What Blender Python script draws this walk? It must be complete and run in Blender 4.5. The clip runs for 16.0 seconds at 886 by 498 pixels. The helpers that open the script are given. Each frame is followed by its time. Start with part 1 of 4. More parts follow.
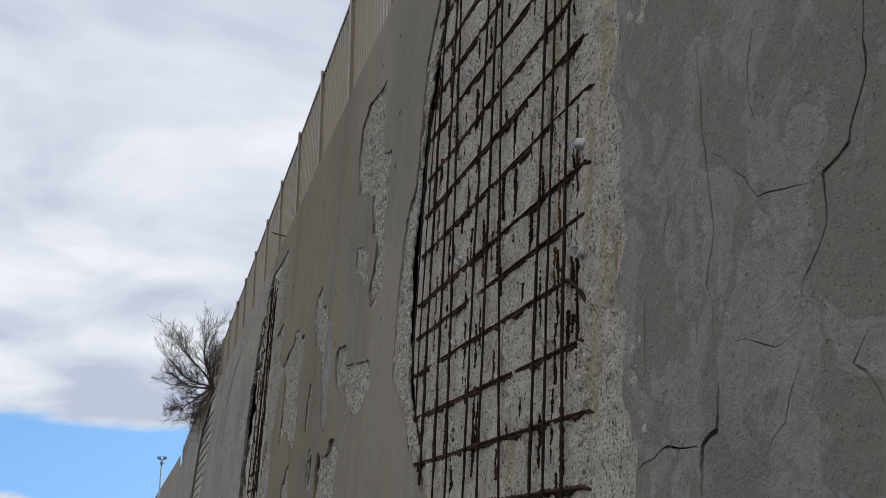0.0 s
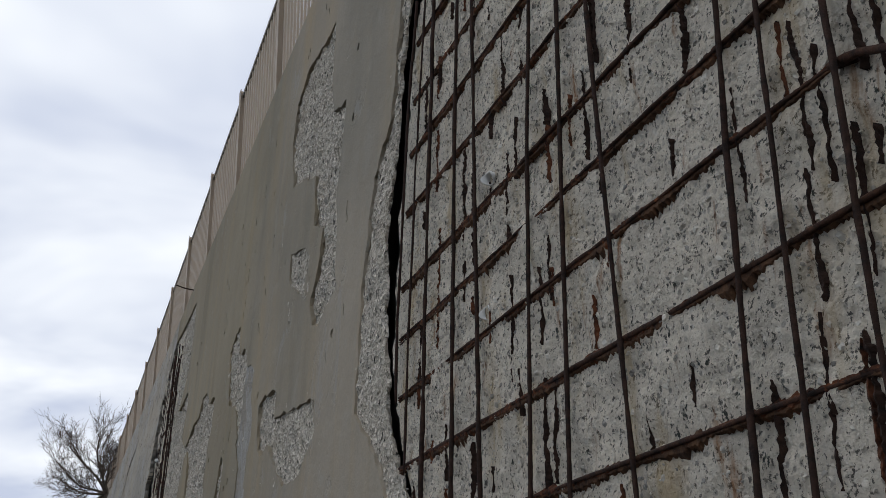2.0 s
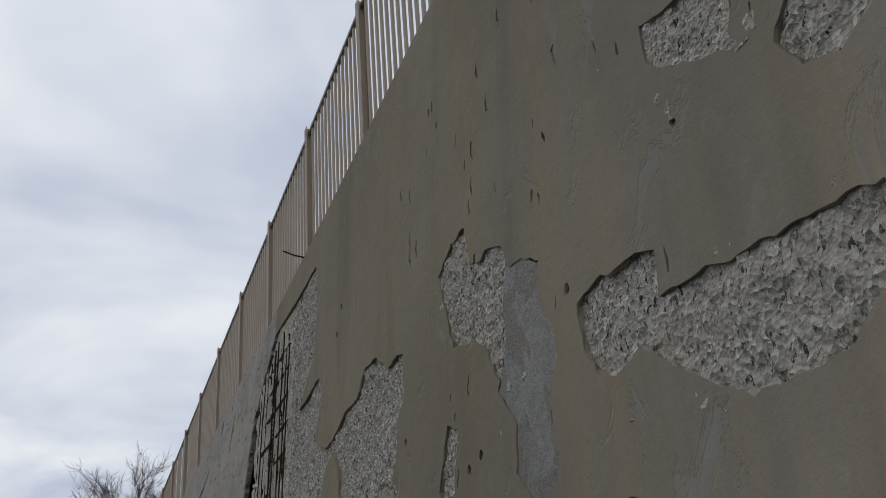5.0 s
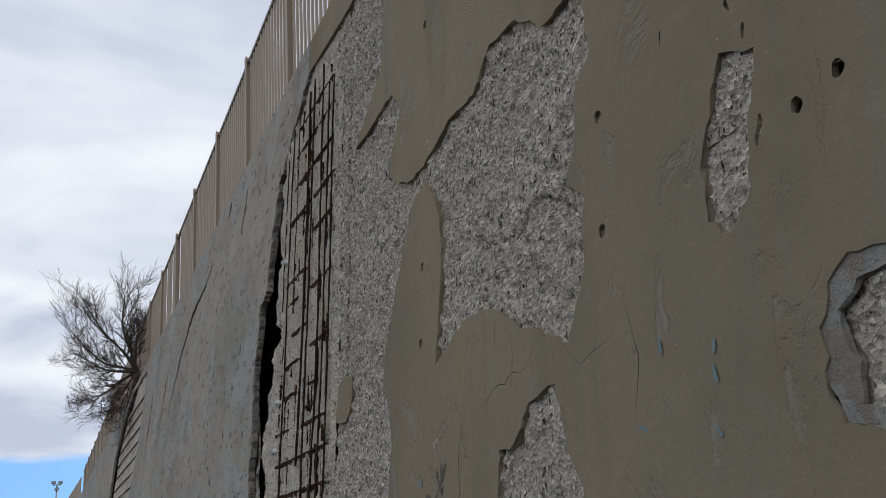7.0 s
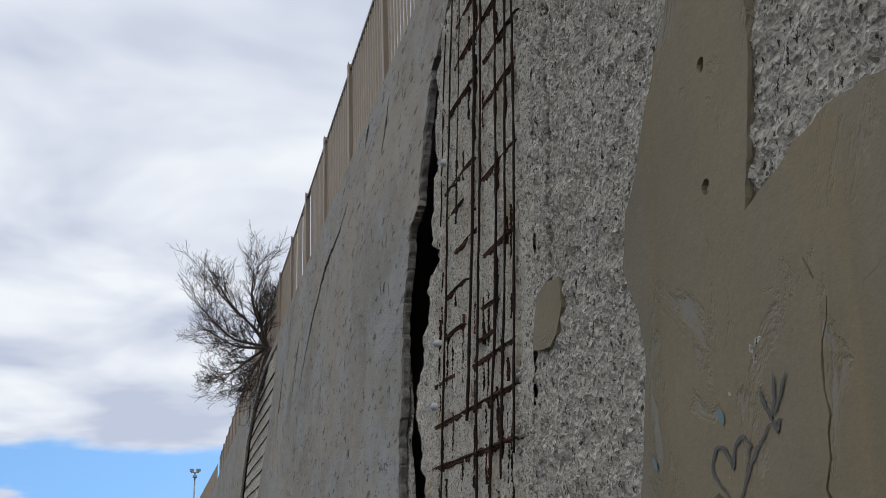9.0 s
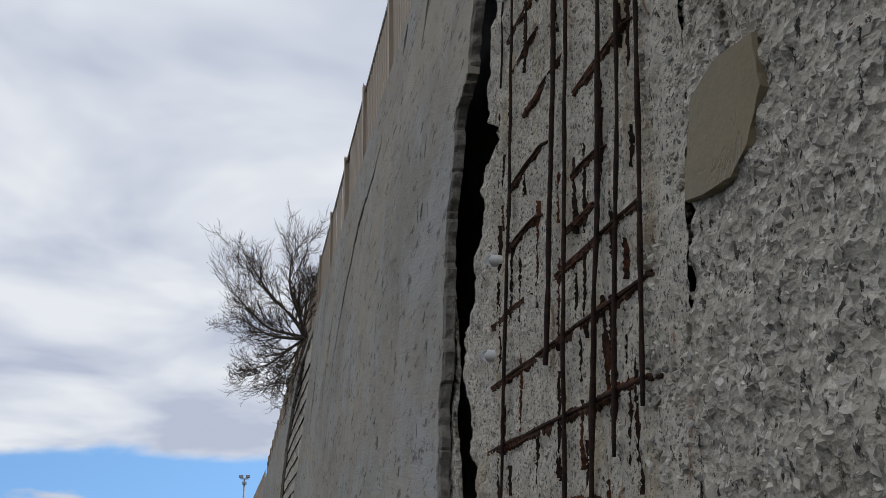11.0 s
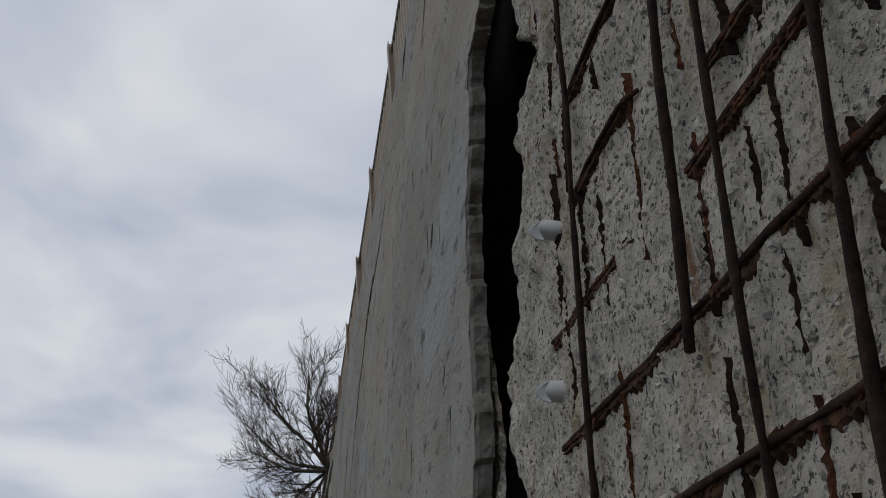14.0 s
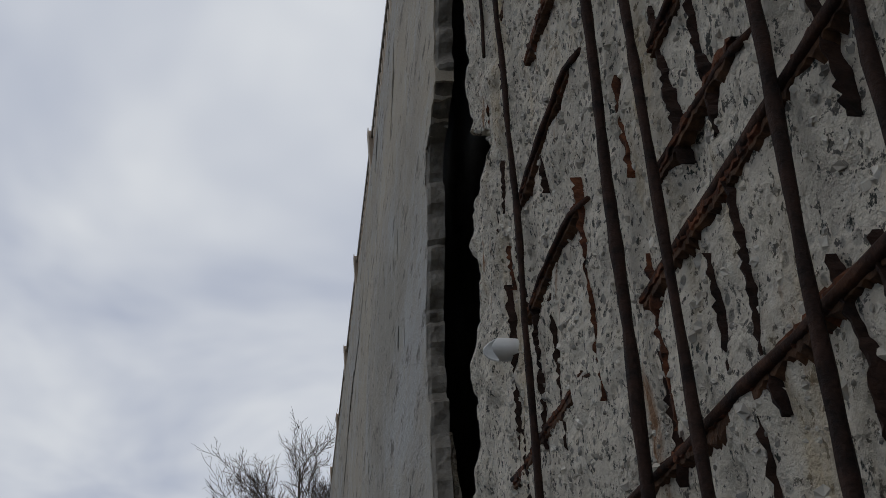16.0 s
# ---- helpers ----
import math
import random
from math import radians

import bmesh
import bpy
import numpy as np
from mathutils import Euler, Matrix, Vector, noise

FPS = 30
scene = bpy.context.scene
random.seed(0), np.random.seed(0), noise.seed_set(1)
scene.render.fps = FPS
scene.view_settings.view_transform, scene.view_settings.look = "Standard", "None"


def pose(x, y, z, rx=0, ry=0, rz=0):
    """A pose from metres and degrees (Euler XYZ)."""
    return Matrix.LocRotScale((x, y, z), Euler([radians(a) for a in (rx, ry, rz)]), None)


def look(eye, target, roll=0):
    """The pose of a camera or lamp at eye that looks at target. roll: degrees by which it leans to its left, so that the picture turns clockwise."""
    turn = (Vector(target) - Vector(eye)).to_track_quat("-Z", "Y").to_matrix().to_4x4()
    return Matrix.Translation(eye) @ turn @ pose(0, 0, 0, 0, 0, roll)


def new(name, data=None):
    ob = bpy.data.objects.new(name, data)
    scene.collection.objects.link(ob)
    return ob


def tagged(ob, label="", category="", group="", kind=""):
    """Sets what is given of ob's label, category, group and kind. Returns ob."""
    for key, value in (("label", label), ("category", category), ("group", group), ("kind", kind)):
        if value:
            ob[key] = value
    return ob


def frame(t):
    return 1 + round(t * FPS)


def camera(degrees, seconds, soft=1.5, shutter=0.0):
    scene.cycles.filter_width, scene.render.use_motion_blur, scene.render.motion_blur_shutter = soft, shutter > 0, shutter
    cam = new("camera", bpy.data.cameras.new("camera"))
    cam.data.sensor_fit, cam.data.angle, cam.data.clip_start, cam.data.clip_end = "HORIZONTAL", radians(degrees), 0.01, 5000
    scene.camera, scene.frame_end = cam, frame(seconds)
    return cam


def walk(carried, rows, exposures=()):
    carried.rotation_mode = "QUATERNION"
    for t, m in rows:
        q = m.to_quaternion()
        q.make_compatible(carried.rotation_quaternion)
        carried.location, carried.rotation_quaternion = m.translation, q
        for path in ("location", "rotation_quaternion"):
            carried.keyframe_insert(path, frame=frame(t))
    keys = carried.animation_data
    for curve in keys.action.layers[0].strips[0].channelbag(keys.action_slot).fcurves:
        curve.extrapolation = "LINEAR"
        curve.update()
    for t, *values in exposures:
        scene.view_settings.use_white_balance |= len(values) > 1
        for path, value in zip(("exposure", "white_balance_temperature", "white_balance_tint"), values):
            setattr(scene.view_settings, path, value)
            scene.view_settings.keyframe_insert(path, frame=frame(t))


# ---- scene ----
cam = camera(48.2, 16.0, soft=0.65)
PATH = [
    (0.0, -1.520, 0.000, 1.500, 107.15, 0.07, -16.53),
    (0.5, -1.433, 0.713, 1.501, 107.98, 0.23, -17.27),
    (1.0, -1.314, 1.344, 1.534, 109.06, 0.74, -13.86),
    (1.5, -1.233, 1.940, 1.567, 111.39, 0.88, -21.23),
    (2.0, -1.121, 2.597, 1.601, 113.30, 1.89, -21.16),
    (2.5, -1.140, 3.108, 1.663, 120.80, 1.15, -23.82),
    (3.0, -1.116, 3.627, 1.721, 125.54, 3.24, -25.42),
    (3.5, -1.237, 4.148, 1.689, 125.31, 2.86, -29.99),
    (3.7, -1.363, 4.327, 1.637, 122.31, 3.48, -27.93),
    (5.8, -1.714, 7.256, 1.891, 113.82, 3.28, -18.18),
    (6.0, -1.717, 7.495, 1.896, 111.48, 4.61, -18.85),
    (6.5, -1.688, 8.075, 1.892, 108.92, 3.18, -19.72),
    (7.0, -1.670, 8.690, 1.893, 107.72, 3.51, -21.77),
    (7.5, -1.553, 9.266, 1.912, 107.40, 3.77, -19.58),
    (8.0, -1.521, 9.795, 1.928, 107.87, 2.67, -21.13),
    (8.5, -1.446, 10.301, 1.907, 107.66, 2.72, -17.99),
    (9.0, -1.379, 10.852, 1.910, 107.82, 2.07, -14.59),
    (9.2, -1.362, 11.041, 1.895, 106.65, 2.92, -15.16),
    (11.3, -0.807, 13.216, 2.013, 108.61, 1.17, -10.84),
    (11.5, -0.816, 13.317, 2.013, 108.44, 1.87, -10.65),
    (12.0, -0.736, 13.696, 2.023, 107.68, 1.07, -8.26),
    (12.5, -0.684, 14.073, 2.014, 105.63, 1.16, -6.95),
    (13.0, -0.624, 14.339, 2.036, 106.95, 3.06, -5.48),
    (13.5, -0.489, 14.541, 2.132, 111.79, 5.03, -5.14),
    (14.0, -0.471, 14.719, 2.174, 116.38, 4.13, -8.47),
    (14.5, -0.418, 14.797, 2.244, 120.89, 3.09, -7.44),
    (15.0, -0.330, 14.854, 2.336, 122.96, 4.73, -4.77),
    (15.5, -0.300, 14.892, 2.362, 120.38, 3.89, -7.78),
    (16.0, -0.308, 14.893, 2.367, 120.98, 5.48, -7.89),
]
walk(cam, [(t, pose(x, y, z, rx, ry, rz)) for t, x, y, z, rx, ry, rz in PATH],
     exposures=[(0.0, 0.03), (1.0, 0.0), (1.5, 0.1), (2.0, 0.2), (2.5, 0.22), (3.5, 0.44), (3.7, 0.42), (5.8, -0.28), (6.0, -0.28), (7.0, 0.1), (8.0, 0.18), (8.5, 0.18), (9.0, 0.08), (11.3, -0.10), (12.5, -0.28), (14.0, -0.34), (16.0, -0.36)])

# ---- world and sun ----
SUN_UP, SUN_TURN = radians(38), radians(75)
world = bpy.data.worlds.new("world")
scene.world = world
world.use_nodes = True
wt = world.node_tree
wt.nodes.clear()


def wn(kind, **values):
    n = wt.nodes.new(kind)
    for key, value in values.items():
        n.inputs[key].default_value = value
    return n


def wmath(op, a, b=0.0, clamp=False):
    n = wt.nodes.new("ShaderNodeMath")
    n.operation, n.use_clamp = op, clamp
    for i, v in enumerate((a, b)):
        if isinstance(v, (int, float)):
            n.inputs[i].default_value = v
        else:
            wt.links.new(v, n.inputs[i])
    return n.outputs[0]


sky = wt.nodes.new("ShaderNodeTexSky")
sky.sky_type, sky.sun_disc = "NISHITA", False
sky.sun_elevation, sky.sun_rotation, sky.altitude = SUN_UP, SUN_TURN, 50
wc = wt.nodes.new("ShaderNodeTexCoord")
sep = wt.nodes.new("ShaderNodeSeparateXYZ")
wt.links.new(wc.outputs["Generated"], sep.inputs[0])
high = wt.nodes.new("ShaderNodeVectorMath")
high.operation = "ADD"
high.inputs[1].default_value = (0.0, 0.0, 0.42)
wt.links.new(wc.outputs["Generated"], high.inputs[0])
wt.links.new(high.outputs[0], sky.inputs["Vector"])
up = wmath("MAXIMUM", sep.outputs[2], 0.0)
lift = wmath("ADD", up, 0.16)
flat = wt.nodes.new("ShaderNodeCombineXYZ")
wt.links.new(wmath("DIVIDE", sep.outputs[0], lift), flat.inputs[0])
wt.links.new(wmath("DIVIDE", sep.outputs[1], lift), flat.inputs[1])
big = wn("ShaderNodeTexNoise", Scale=0.9, Detail=5.0, Roughness=0.52, Distortion=0.25)
soft_noise = wn("ShaderNodeTexNoise", Scale=1.7, Detail=4.0, Roughness=0.5, Distortion=0.3)
wt.links.new(flat.outputs[0], big.inputs["Vector"])
wt.links.new(flat.outputs[0], soft_noise.inputs["Vector"])
# cloud deck that opens towards the horizon
cover = wmath("SUBTRACT", wmath("MULTIPLY", up, 14.0), 2.02)
low_noise = wn("ShaderNodeTexNoise", Scale=7.0, Detail=7.0, Roughness=0.5)
squash = wn("ShaderNodeMapping", Scale=(1.0, 1.0, 3.2), Location=(0.35, 0.0, 0.0))
wt.links.new(wc.outputs["Generated"], squash.inputs["Vector"])
wt.links.new(squash.outputs[0], low_noise.inputs["Vector"])
deck = wmath("ADD", wmath("MULTIPLY", big.outputs[0], 1.5), cover)
low = wmath("SUBTRACT", wmath("MULTIPLY", low_noise.outputs[0], 2.2), wmath("ADD", wmath("MULTIPLY", up, 6.0), 0.52))
amount = wmath("MAXIMUM", deck, low)
gap = wt.nodes.new("ShaderNodeMapRange")
gap.interpolation_type = "SMOOTHSTEP"
gap.inputs["From Min"].default_value, gap.inputs["From Max"].default_value = 0.30, 0.52
wt.links.new(amount, gap.inputs["Value"])
shade = wt.nodes.new("ShaderNodeValToRGB")
shade.color_ramp.elements[0].position, shade.color_ramp.elements[0].color = 0.36, (0.50, 0.555, 0.69, 1)
shade.color_ramp.elements[1].position, shade.color_ramp.elements[1].color = 0.60, (0.83, 0.865, 0.92, 1)
wt.links.new(soft_noise.outputs[0], shade.inputs[0])
blue = wt.nodes.new("ShaderNodeMix")
blue.data_type = "RGBA"
blue.blend_type = "MULTIPLY"
blue.inputs[0].default_value = 1.0
wt.links.new(sky.outputs[0], blue.inputs[6])
blue.inputs[7].default_value = (0.19, 0.25, 0.27, 1)
both = wt.nodes.new("ShaderNodeMix")
both.data_type = "RGBA"
wt.links.new(gap.outputs[0], both.inputs[0])
wt.links.new(blue.outputs[2], both.inputs[6])
wt.links.new(shade.outputs[0], both.inputs[7])
bg = wn("ShaderNodeBackground", Strength=1.0)
wt.links.new(both.outputs[2], bg.inputs[0])
wout = wt.nodes.new("ShaderNodeOutputWorld")
wt.links.new(bg.outputs[0], wout.inputs[0])

sun = new("sun", bpy.data.lights.new("sun", "SUN"))
sun.data.energy, sun.data.angle, sun.data.color = 0.9, radians(14), (1.0, 0.95, 0.88)
sun.matrix_world = look((30 * math.sin(SUN_TURN), 30 * math.cos(SUN_TURN), 30 * math.tan(SUN_UP)), (0, 0, 0))


# ---- materials ----
class Mat:
    """A node material with short helpers."""

    def __init__(self, name, rough=0.9, metal=0.0):
        self.m = bpy.data.materials.new(name)
        self.m.use_nodes = True
        self.t = self.m.node_tree
        self.b = self.t.nodes["Principled BSDF"]
        self.b.inputs["Roughness"].default_value = rough
        self.b.inputs["Metallic"].default_value = metal
        self.b.inputs["Specular IOR Level"].default_value = 0.15 if rough >= 0.8 else 0.4
        self.co = self.t.nodes.new("ShaderNodeTexCoord").outputs["Object"]

    def mapped(self, scale=(1, 1, 1)):
        n = self.t.nodes.new("ShaderNodeMapping")
        n.inputs["Scale"].default_value = scale
        self.t.links.new(self.co, n.inputs["Vector"])
        return n.outputs[0]

    def noise(self, scale, detail=4.0, rough=0.55, stretch=None, distort=0.0):
        n = self.t.nodes.new("ShaderNodeTexNoise")
        n.inputs["Scale"].default_value, n.inputs["Detail"].default_value = scale, detail
        n.inputs["Roughness"].default_value, n.inputs["Distortion"].default_value = rough, distort
        self.t.links.new(self.mapped(stretch) if stretch else self.co, n.inputs["Vector"])
        return n.outputs[0]

    def voronoi(self, scale, feature="F1", out="Distance", stretch=None):
        n = self.t.nodes.new("ShaderNodeTexVoronoi")
        n.feature = feature
        n.inputs["Scale"].default_value = scale
        self.t.links.new(self.mapped(stretch) if stretch else self.co, n.inputs["Vector"])
        return n.outputs[out]

    def ramp(self, value, *stops):
        n = self.t.nodes.new("ShaderNodeValToRGB")
        while len(n.color_ramp.elements) < len(stops):
            n.color_ramp.elements.new(0.5)
        for e, (p, c) in zip(n.color_ramp.elements, stops):
            e.position, e.color = p, (c, c, c, 1) if isinstance(c, (int, float)) else (*c, 1)
        self.t.links.new(value, n.inputs[0])
        return n.outputs[0]

    def mix(self, factor, a, b, blend="MIX"):
        n = self.t.nodes.new("ShaderNodeMix")
        n.data_type, n.blend_type = "RGBA", blend
        for i, v in ((0, factor), (6, a), (7, b)):
            if isinstance(v, (int, float)):
                n.inputs[i].default_value = v
            elif isinstance(v, tuple):
                n.inputs[i].default_value = (*v, 1)
            else:
                self.t.links.new(v, n.inputs[i])
        return n.outputs[2]

    def random(self):
        return self.t.nodes.new("ShaderNodeObjectInfo").outputs["Random"]

    def island(self):
        return self.t.nodes.new("ShaderNodeNewGeometry").outputs["Random Per Island"]

    def done(self, colour, bumps=()):
        if isinstance(colour, tuple):
            self.b.inputs["Base Color"].default_value = (*colour, 1)
        else:
            self.t.links.new(colour, self.b.inputs["Base Color"])
        last = None
        for height, strength, distance in bumps:
            n = self.t.nodes.new("ShaderNodeBump")
            n.inputs["Strength"].default_value, n.inputs["Distance"].default_value = strength, distance
            self.t.links.new(height, n.inputs["Height"])
            if last:
                self.t.links.new(last, n.inputs["Normal"])
            last = n.outputs[0]
        if last:
            self.t.links.new(last, self.b.inputs["Normal"])
        return self.m


def make_render_beige():
    m = Mat("beige_render", 0.85)
    base = m.ramp(m.noise(0.6, 5), (0.3, (0.280, 0.236, 0.175)), (0.7, (0.350, 0.298, 0.223)))
    streak = m.noise(1.0, 5, 0.6, (1, 3.0, 0.22))
    c = m.mix(m.ramp(streak, (0.48, 0.0), (0.66, 0.65)), base, (0.375, 0.285, 0.172))
    c = m.mix(m.ramp(m.noise(0.9, 5, 0.6, (1, 2.2, 0.3)), (0.52, 0.0), (0.66, 0.5)), c, (0.205, 0.182, 0.136))
    pale = m.noise(1.3, 6, 0.65, (1, 1.2, 0.8), 0.6)
    c = m.mix(m.ramp(pale, (0.60, 0.0), (0.70, 0.22)), c, (0.43, 0.405, 0.355))
    c = m.mix(m.ramp(m.noise(38, 3), (0.35, 0.0), (0.75, 0.30)), c, (0.21, 0.188, 0.150))
    c = m.mix(m.ramp(m.noise(0.45, 4, 0.6, (1, 1, 0.7)), (0.48, 0.0), (0.68, 0.6)), c, (0.196, 0.178, 0.138))
    c = m.mix(m.ramp(m.noise(5.0, 6, 0.7), (0.56, 0.0), (0.70, 0.30)), c, (0.36, 0.335, 0.28))
    # darker, yellower tone further along y, with a noisy border
    along = m.t.nodes.new("ShaderNodeSeparateXYZ")
    m.t.links.new(m.co, along.inputs[0])
    far_along = m.t.nodes.new("ShaderNodeMath")
    far_along.operation = "MULTIPLY_ADD"
    m.t.links.new(m.noise(0.8, 5, 0.6), far_along.inputs[0])
    far_along.inputs[1].default_value = 4.0
    m.t.links.new(along.outputs[1], far_along.inputs[2])
    darker_far = m.t.nodes.new("ShaderNodeMapRange")
    darker_far.inputs["From Min"].default_value, darker_far.inputs["From Max"].default_value = 9.8, 12.5
    m.t.links.new(far_along.outputs[0], darker_far.inputs["Value"])
    c = m.mix(darker_far.outputs[0], c, m.mix(1.0, c, (0.86, 0.84, 0.75), "MULTIPLY"))
    worn = m.noise(2.3, 6, 0.7, (1, 1.3, 0.8), 0.8)
    c = m.mix(m.ramp(worn, (0.60, 0.0), (0.66, 0.38)), c, (0.32, 0.312, 0.288))
    return m.done(c, ((m.noise(3.0, 4), 0.5, 0.03), (m.ramp(worn, (0.58, 1.0), (0.63, 0.0)), 0.6, 0.008), (m.noise(90, 4), 0.4, 0.005)))


def make_concrete_grey():
    m = Mat("weathered_concrete", 0.9)
    blotch = m.noise(3.0, 7, 0.58, (1, 1.15, 0.85), 0.9)
    c = m.mix(m.ramp(blotch, (0.50, 0.0), (0.53, 1.0)), (0.365, 0.335, 0.287), (0.308, 0.270, 0.215))
    rim = m.ramp(blotch, (0.43, 0.0), (0.485, 0.6), (0.505, 0.0))
    c = m.mix(rim, c, (0.40, 0.387, 0.350))
    c = m.mix(m.ramp(m.noise(1.1, 4, 0.6, (1, 2.4, 0.6)), (0.5, 0.0), (0.75, 0.55)), c, (0.235, 0.218, 0.188))
    c = m.mix(m.ramp(m.noise(14, 5, 0.7), (0.40, 0.35), (0.58, 0.0)), c, (0.23, 0.215, 0.185))
    c = m.mix(m.ramp(m.noise(60, 4, 0.7), (0.33, 0.8), (0.40, 0.0)), c, (0.10, 0.09, 0.075))
    c = m.mix(m.ramp(m.noise(28, 4, 0.7), (0.57, 0.0), (0.75, 0.35)), c, (0.43, 0.42, 0.395))
    edge = m.ramp(blotch, (0.50, 0.0), (0.53, 1.0))
    return m.done(c, ((edge, 0.5, 0.006), (m.noise(45, 6, 0.7), 1.0, 0.016), (m.noise(9, 4), 0.6, 0.025)))


def make_slab_grey():
    m = Mat("streaked_slab", 0.88)
    c = m.ramp(m.noise(0.5, 6, 0.65, (1, 0.7, 1.0)), (0.38, (0.300, 0.272, 0.222)), (0.64, (0.420, 0.355, 0.265)))
    c = m.mix(m.ramp(m.noise(1.6, 8, 0.8, (1, 0.45, 0.55), 0.3), (0.46, 0.0), (0.60, 0.8)), c, (0.395, 0.384, 0.360))
    c = m.mix(m.ramp(m.noise(2.2, 8, 0.8, (1, 0.45, 0.5), 0.3), (0.53, 0.0), (0.66, 0.7)), c, (0.235, 0.207, 0.165))
    c = m.mix(m.ramp(m.noise(7.0, 6, 0.75, (1, 0.6, 0.45)), (0.52, 0.0), (0.66, 0.45)), c, (0.40, 0.39, 0.36))
    c = m.mix(m.ramp(m.noise(16, 4, 0.75, (1, 0.3, 0.8)), (0.36, 0.85), (0.43, 0.0)), c, (0.12, 0.105, 0.085))
    return m.done(c, ((m.noise(6, 5, 0.65, (1, 0.4, 1)), 0.7, 0.025), (m.noise(50, 5, 0.7, (1, 0.5, 1)), 0.8, 0.010)))


def make_aggregate():
    m = Mat("aggregate_concrete", 0.92)
    cell = m.voronoi(52, "F1", "Color")
    bw = m.t.nodes.new("ShaderNodeRGBToBW")
    m.t.links.new(cell, bw.inputs[0])
    stones = m.ramp(bw.outputs[0], (0.2, (0.23, 0.21, 0.172)), (0.5, (0.46, 0.412, 0.332)), (0.85, (0.74, 0.67, 0.555)))
    c = m.mix(m.ramp(m.noise(20, 4, 0.6), (0.42, 0.0), (0.60, 0.9)), stones, (0.475, 0.420, 0.338))
    # pits by colour alone: near-black for the shade inside unmodelled holes
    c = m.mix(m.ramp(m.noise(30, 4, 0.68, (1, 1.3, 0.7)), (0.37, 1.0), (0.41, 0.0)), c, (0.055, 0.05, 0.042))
    c = m.mix(m.ramp(m.noise(2.2, 4), (0.52, 0.0), (0.70, 0.45)), c, (0.37, 0.315, 0.23))
    return m.done(c, ((m.voronoi(52), 0.9, 0.012), (m.noise(34, 5, 0.65), 1.0, 0.018), (m.noise(140, 3), 0.5, 0.004)))


def make_rust_concrete():
    """Exposed core behind the bars, with rust runs."""
    m = Mat("rust_stained_concrete", 0.92)
    cell = m.voronoi(44, "F1", "Color")
    bw = m.t.nodes.new("ShaderNodeRGBToBW")
    m.t.links.new(cell, bw.inputs[0])
    stone = m.ramp(bw.outputs[0], (0.15, (0.19, 0.178, 0.155)), (0.45, (0.47, 0.42, 0.345)), (0.85, (0.82, 0.75, 0.63)))
    mortar = m.ramp(m.noise(6, 6, 0.72), (0.3, (0.53, 0.470, 0.378)), (0.7, (0.80, 0.712, 0.575)))
    shown = m.ramp(m.voronoi(44), (0.26, 1.0), (0.36, 0.0))
    some = m.ramp(m.noise(14, 3, 0.6), (0.42, 0.15), (0.56, 0.9))
    c = m.mix(m.mix(1.0, shown, some, "MULTIPLY"), mortar, stone)
    # large and small pits, their inner shade painted as dark spots
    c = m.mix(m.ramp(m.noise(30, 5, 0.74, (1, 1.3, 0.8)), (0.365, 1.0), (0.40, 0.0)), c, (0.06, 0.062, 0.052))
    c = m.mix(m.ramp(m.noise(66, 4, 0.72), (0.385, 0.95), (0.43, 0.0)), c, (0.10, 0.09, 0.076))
    run = m.noise(3.0, 5, 0.6, (1, 2.2, 0.55))
    c = m.mix(m.ramp(run, (0.54, 0.0), (0.68, 0.70)), c, (0.47, 0.345, 0.185))
    c = m.mix(m.ramp(m.noise(5.0, 5, 0.6, (1, 3.0, 0.6)), (0.62, 0.0), (0.72, 0.85)), c, (0.28, 0.125, 0.045))
    return m.done(c, ((m.noise(26, 6, 0.75), 1.0, 0.03), (m.voronoi(44), 0.5, 0.008), (m.noise(120, 3), 0.6, 0.005)))


def make_rust(name, a, b):
    m = Mat(name, 0.85)
    c = m.ramp(m.noise(30, 5, 0.7), (0.35, a), (0.70, b))
    return m.done(c, ((m.noise(110, 4, 0.7), 1.0, 0.004),))


def make_plain(name, a, b, rough=0.8, scale=20, bump=0.004, metal=0.0):
    m = Mat(name, rough, metal)
    c = m.ramp(m.noise(scale, 4, 0.6), (0.3, a), (0.7, b))
    return m.done(c, ((m.noise(scale * 4, 3), 0.4, bump),))


def make_pebble():
    m = Mat("pebbles", 0.85)
    c = m.ramp(m.island(), (0.0, (0.20, 0.182, 0.155)), (0.3, (0.41, 0.366, 0.295)), (0.75, (0.57, 0.510, 0.412)), (0.95, (0.74, 0.68, 0.57)))
    c = m.mix(m.ramp(m.noise(60, 3), (0.4, 0.0), (0.7, 0.5)), c, (0.34, 0.32, 0.29))
    return m.done(c, ((m.noise(150, 3), 0.4, 0.003),))


BEIGE = make_render_beige()
GREY = make_concrete_grey()
SLAB = make_slab_grey()
AGG = make_aggregate()
RUSTY = make_rust_concrete()
BAR = make_rust("rusty_steel", (0.016, 0.011, 0.009), (0.060, 0.031, 0.021))
BAR_RED = make_rust("flaking_rust", (0.018, 0.012, 0.010), (0.085, 0.038, 0.021))
SCALE_RUST = make_rust("rust_crust", (0.018, 0.012, 0.010), (0.20, 0.070, 0.030))
STAIN = make_rust("rust_stained_mortar", (0.030, 0.018, 0.012), (0.150, 0.075, 0.038))
PVC = make_plain("aged_pvc", (0.60, 0.58, 0.53), (0.74, 0.72, 0.67), 0.5, 12, 0.001)
FENCE = make_plain("beige_steel_paint", (0.36, 0.28, 0.20), (0.42, 0.33, 0.24), 0.6, 6, 0.001)
RAIL = make_plain("worn_steel_paint", (0.22, 0.19, 0.16), (0.30, 0.26, 0.21), 0.6, 8, 0.001)
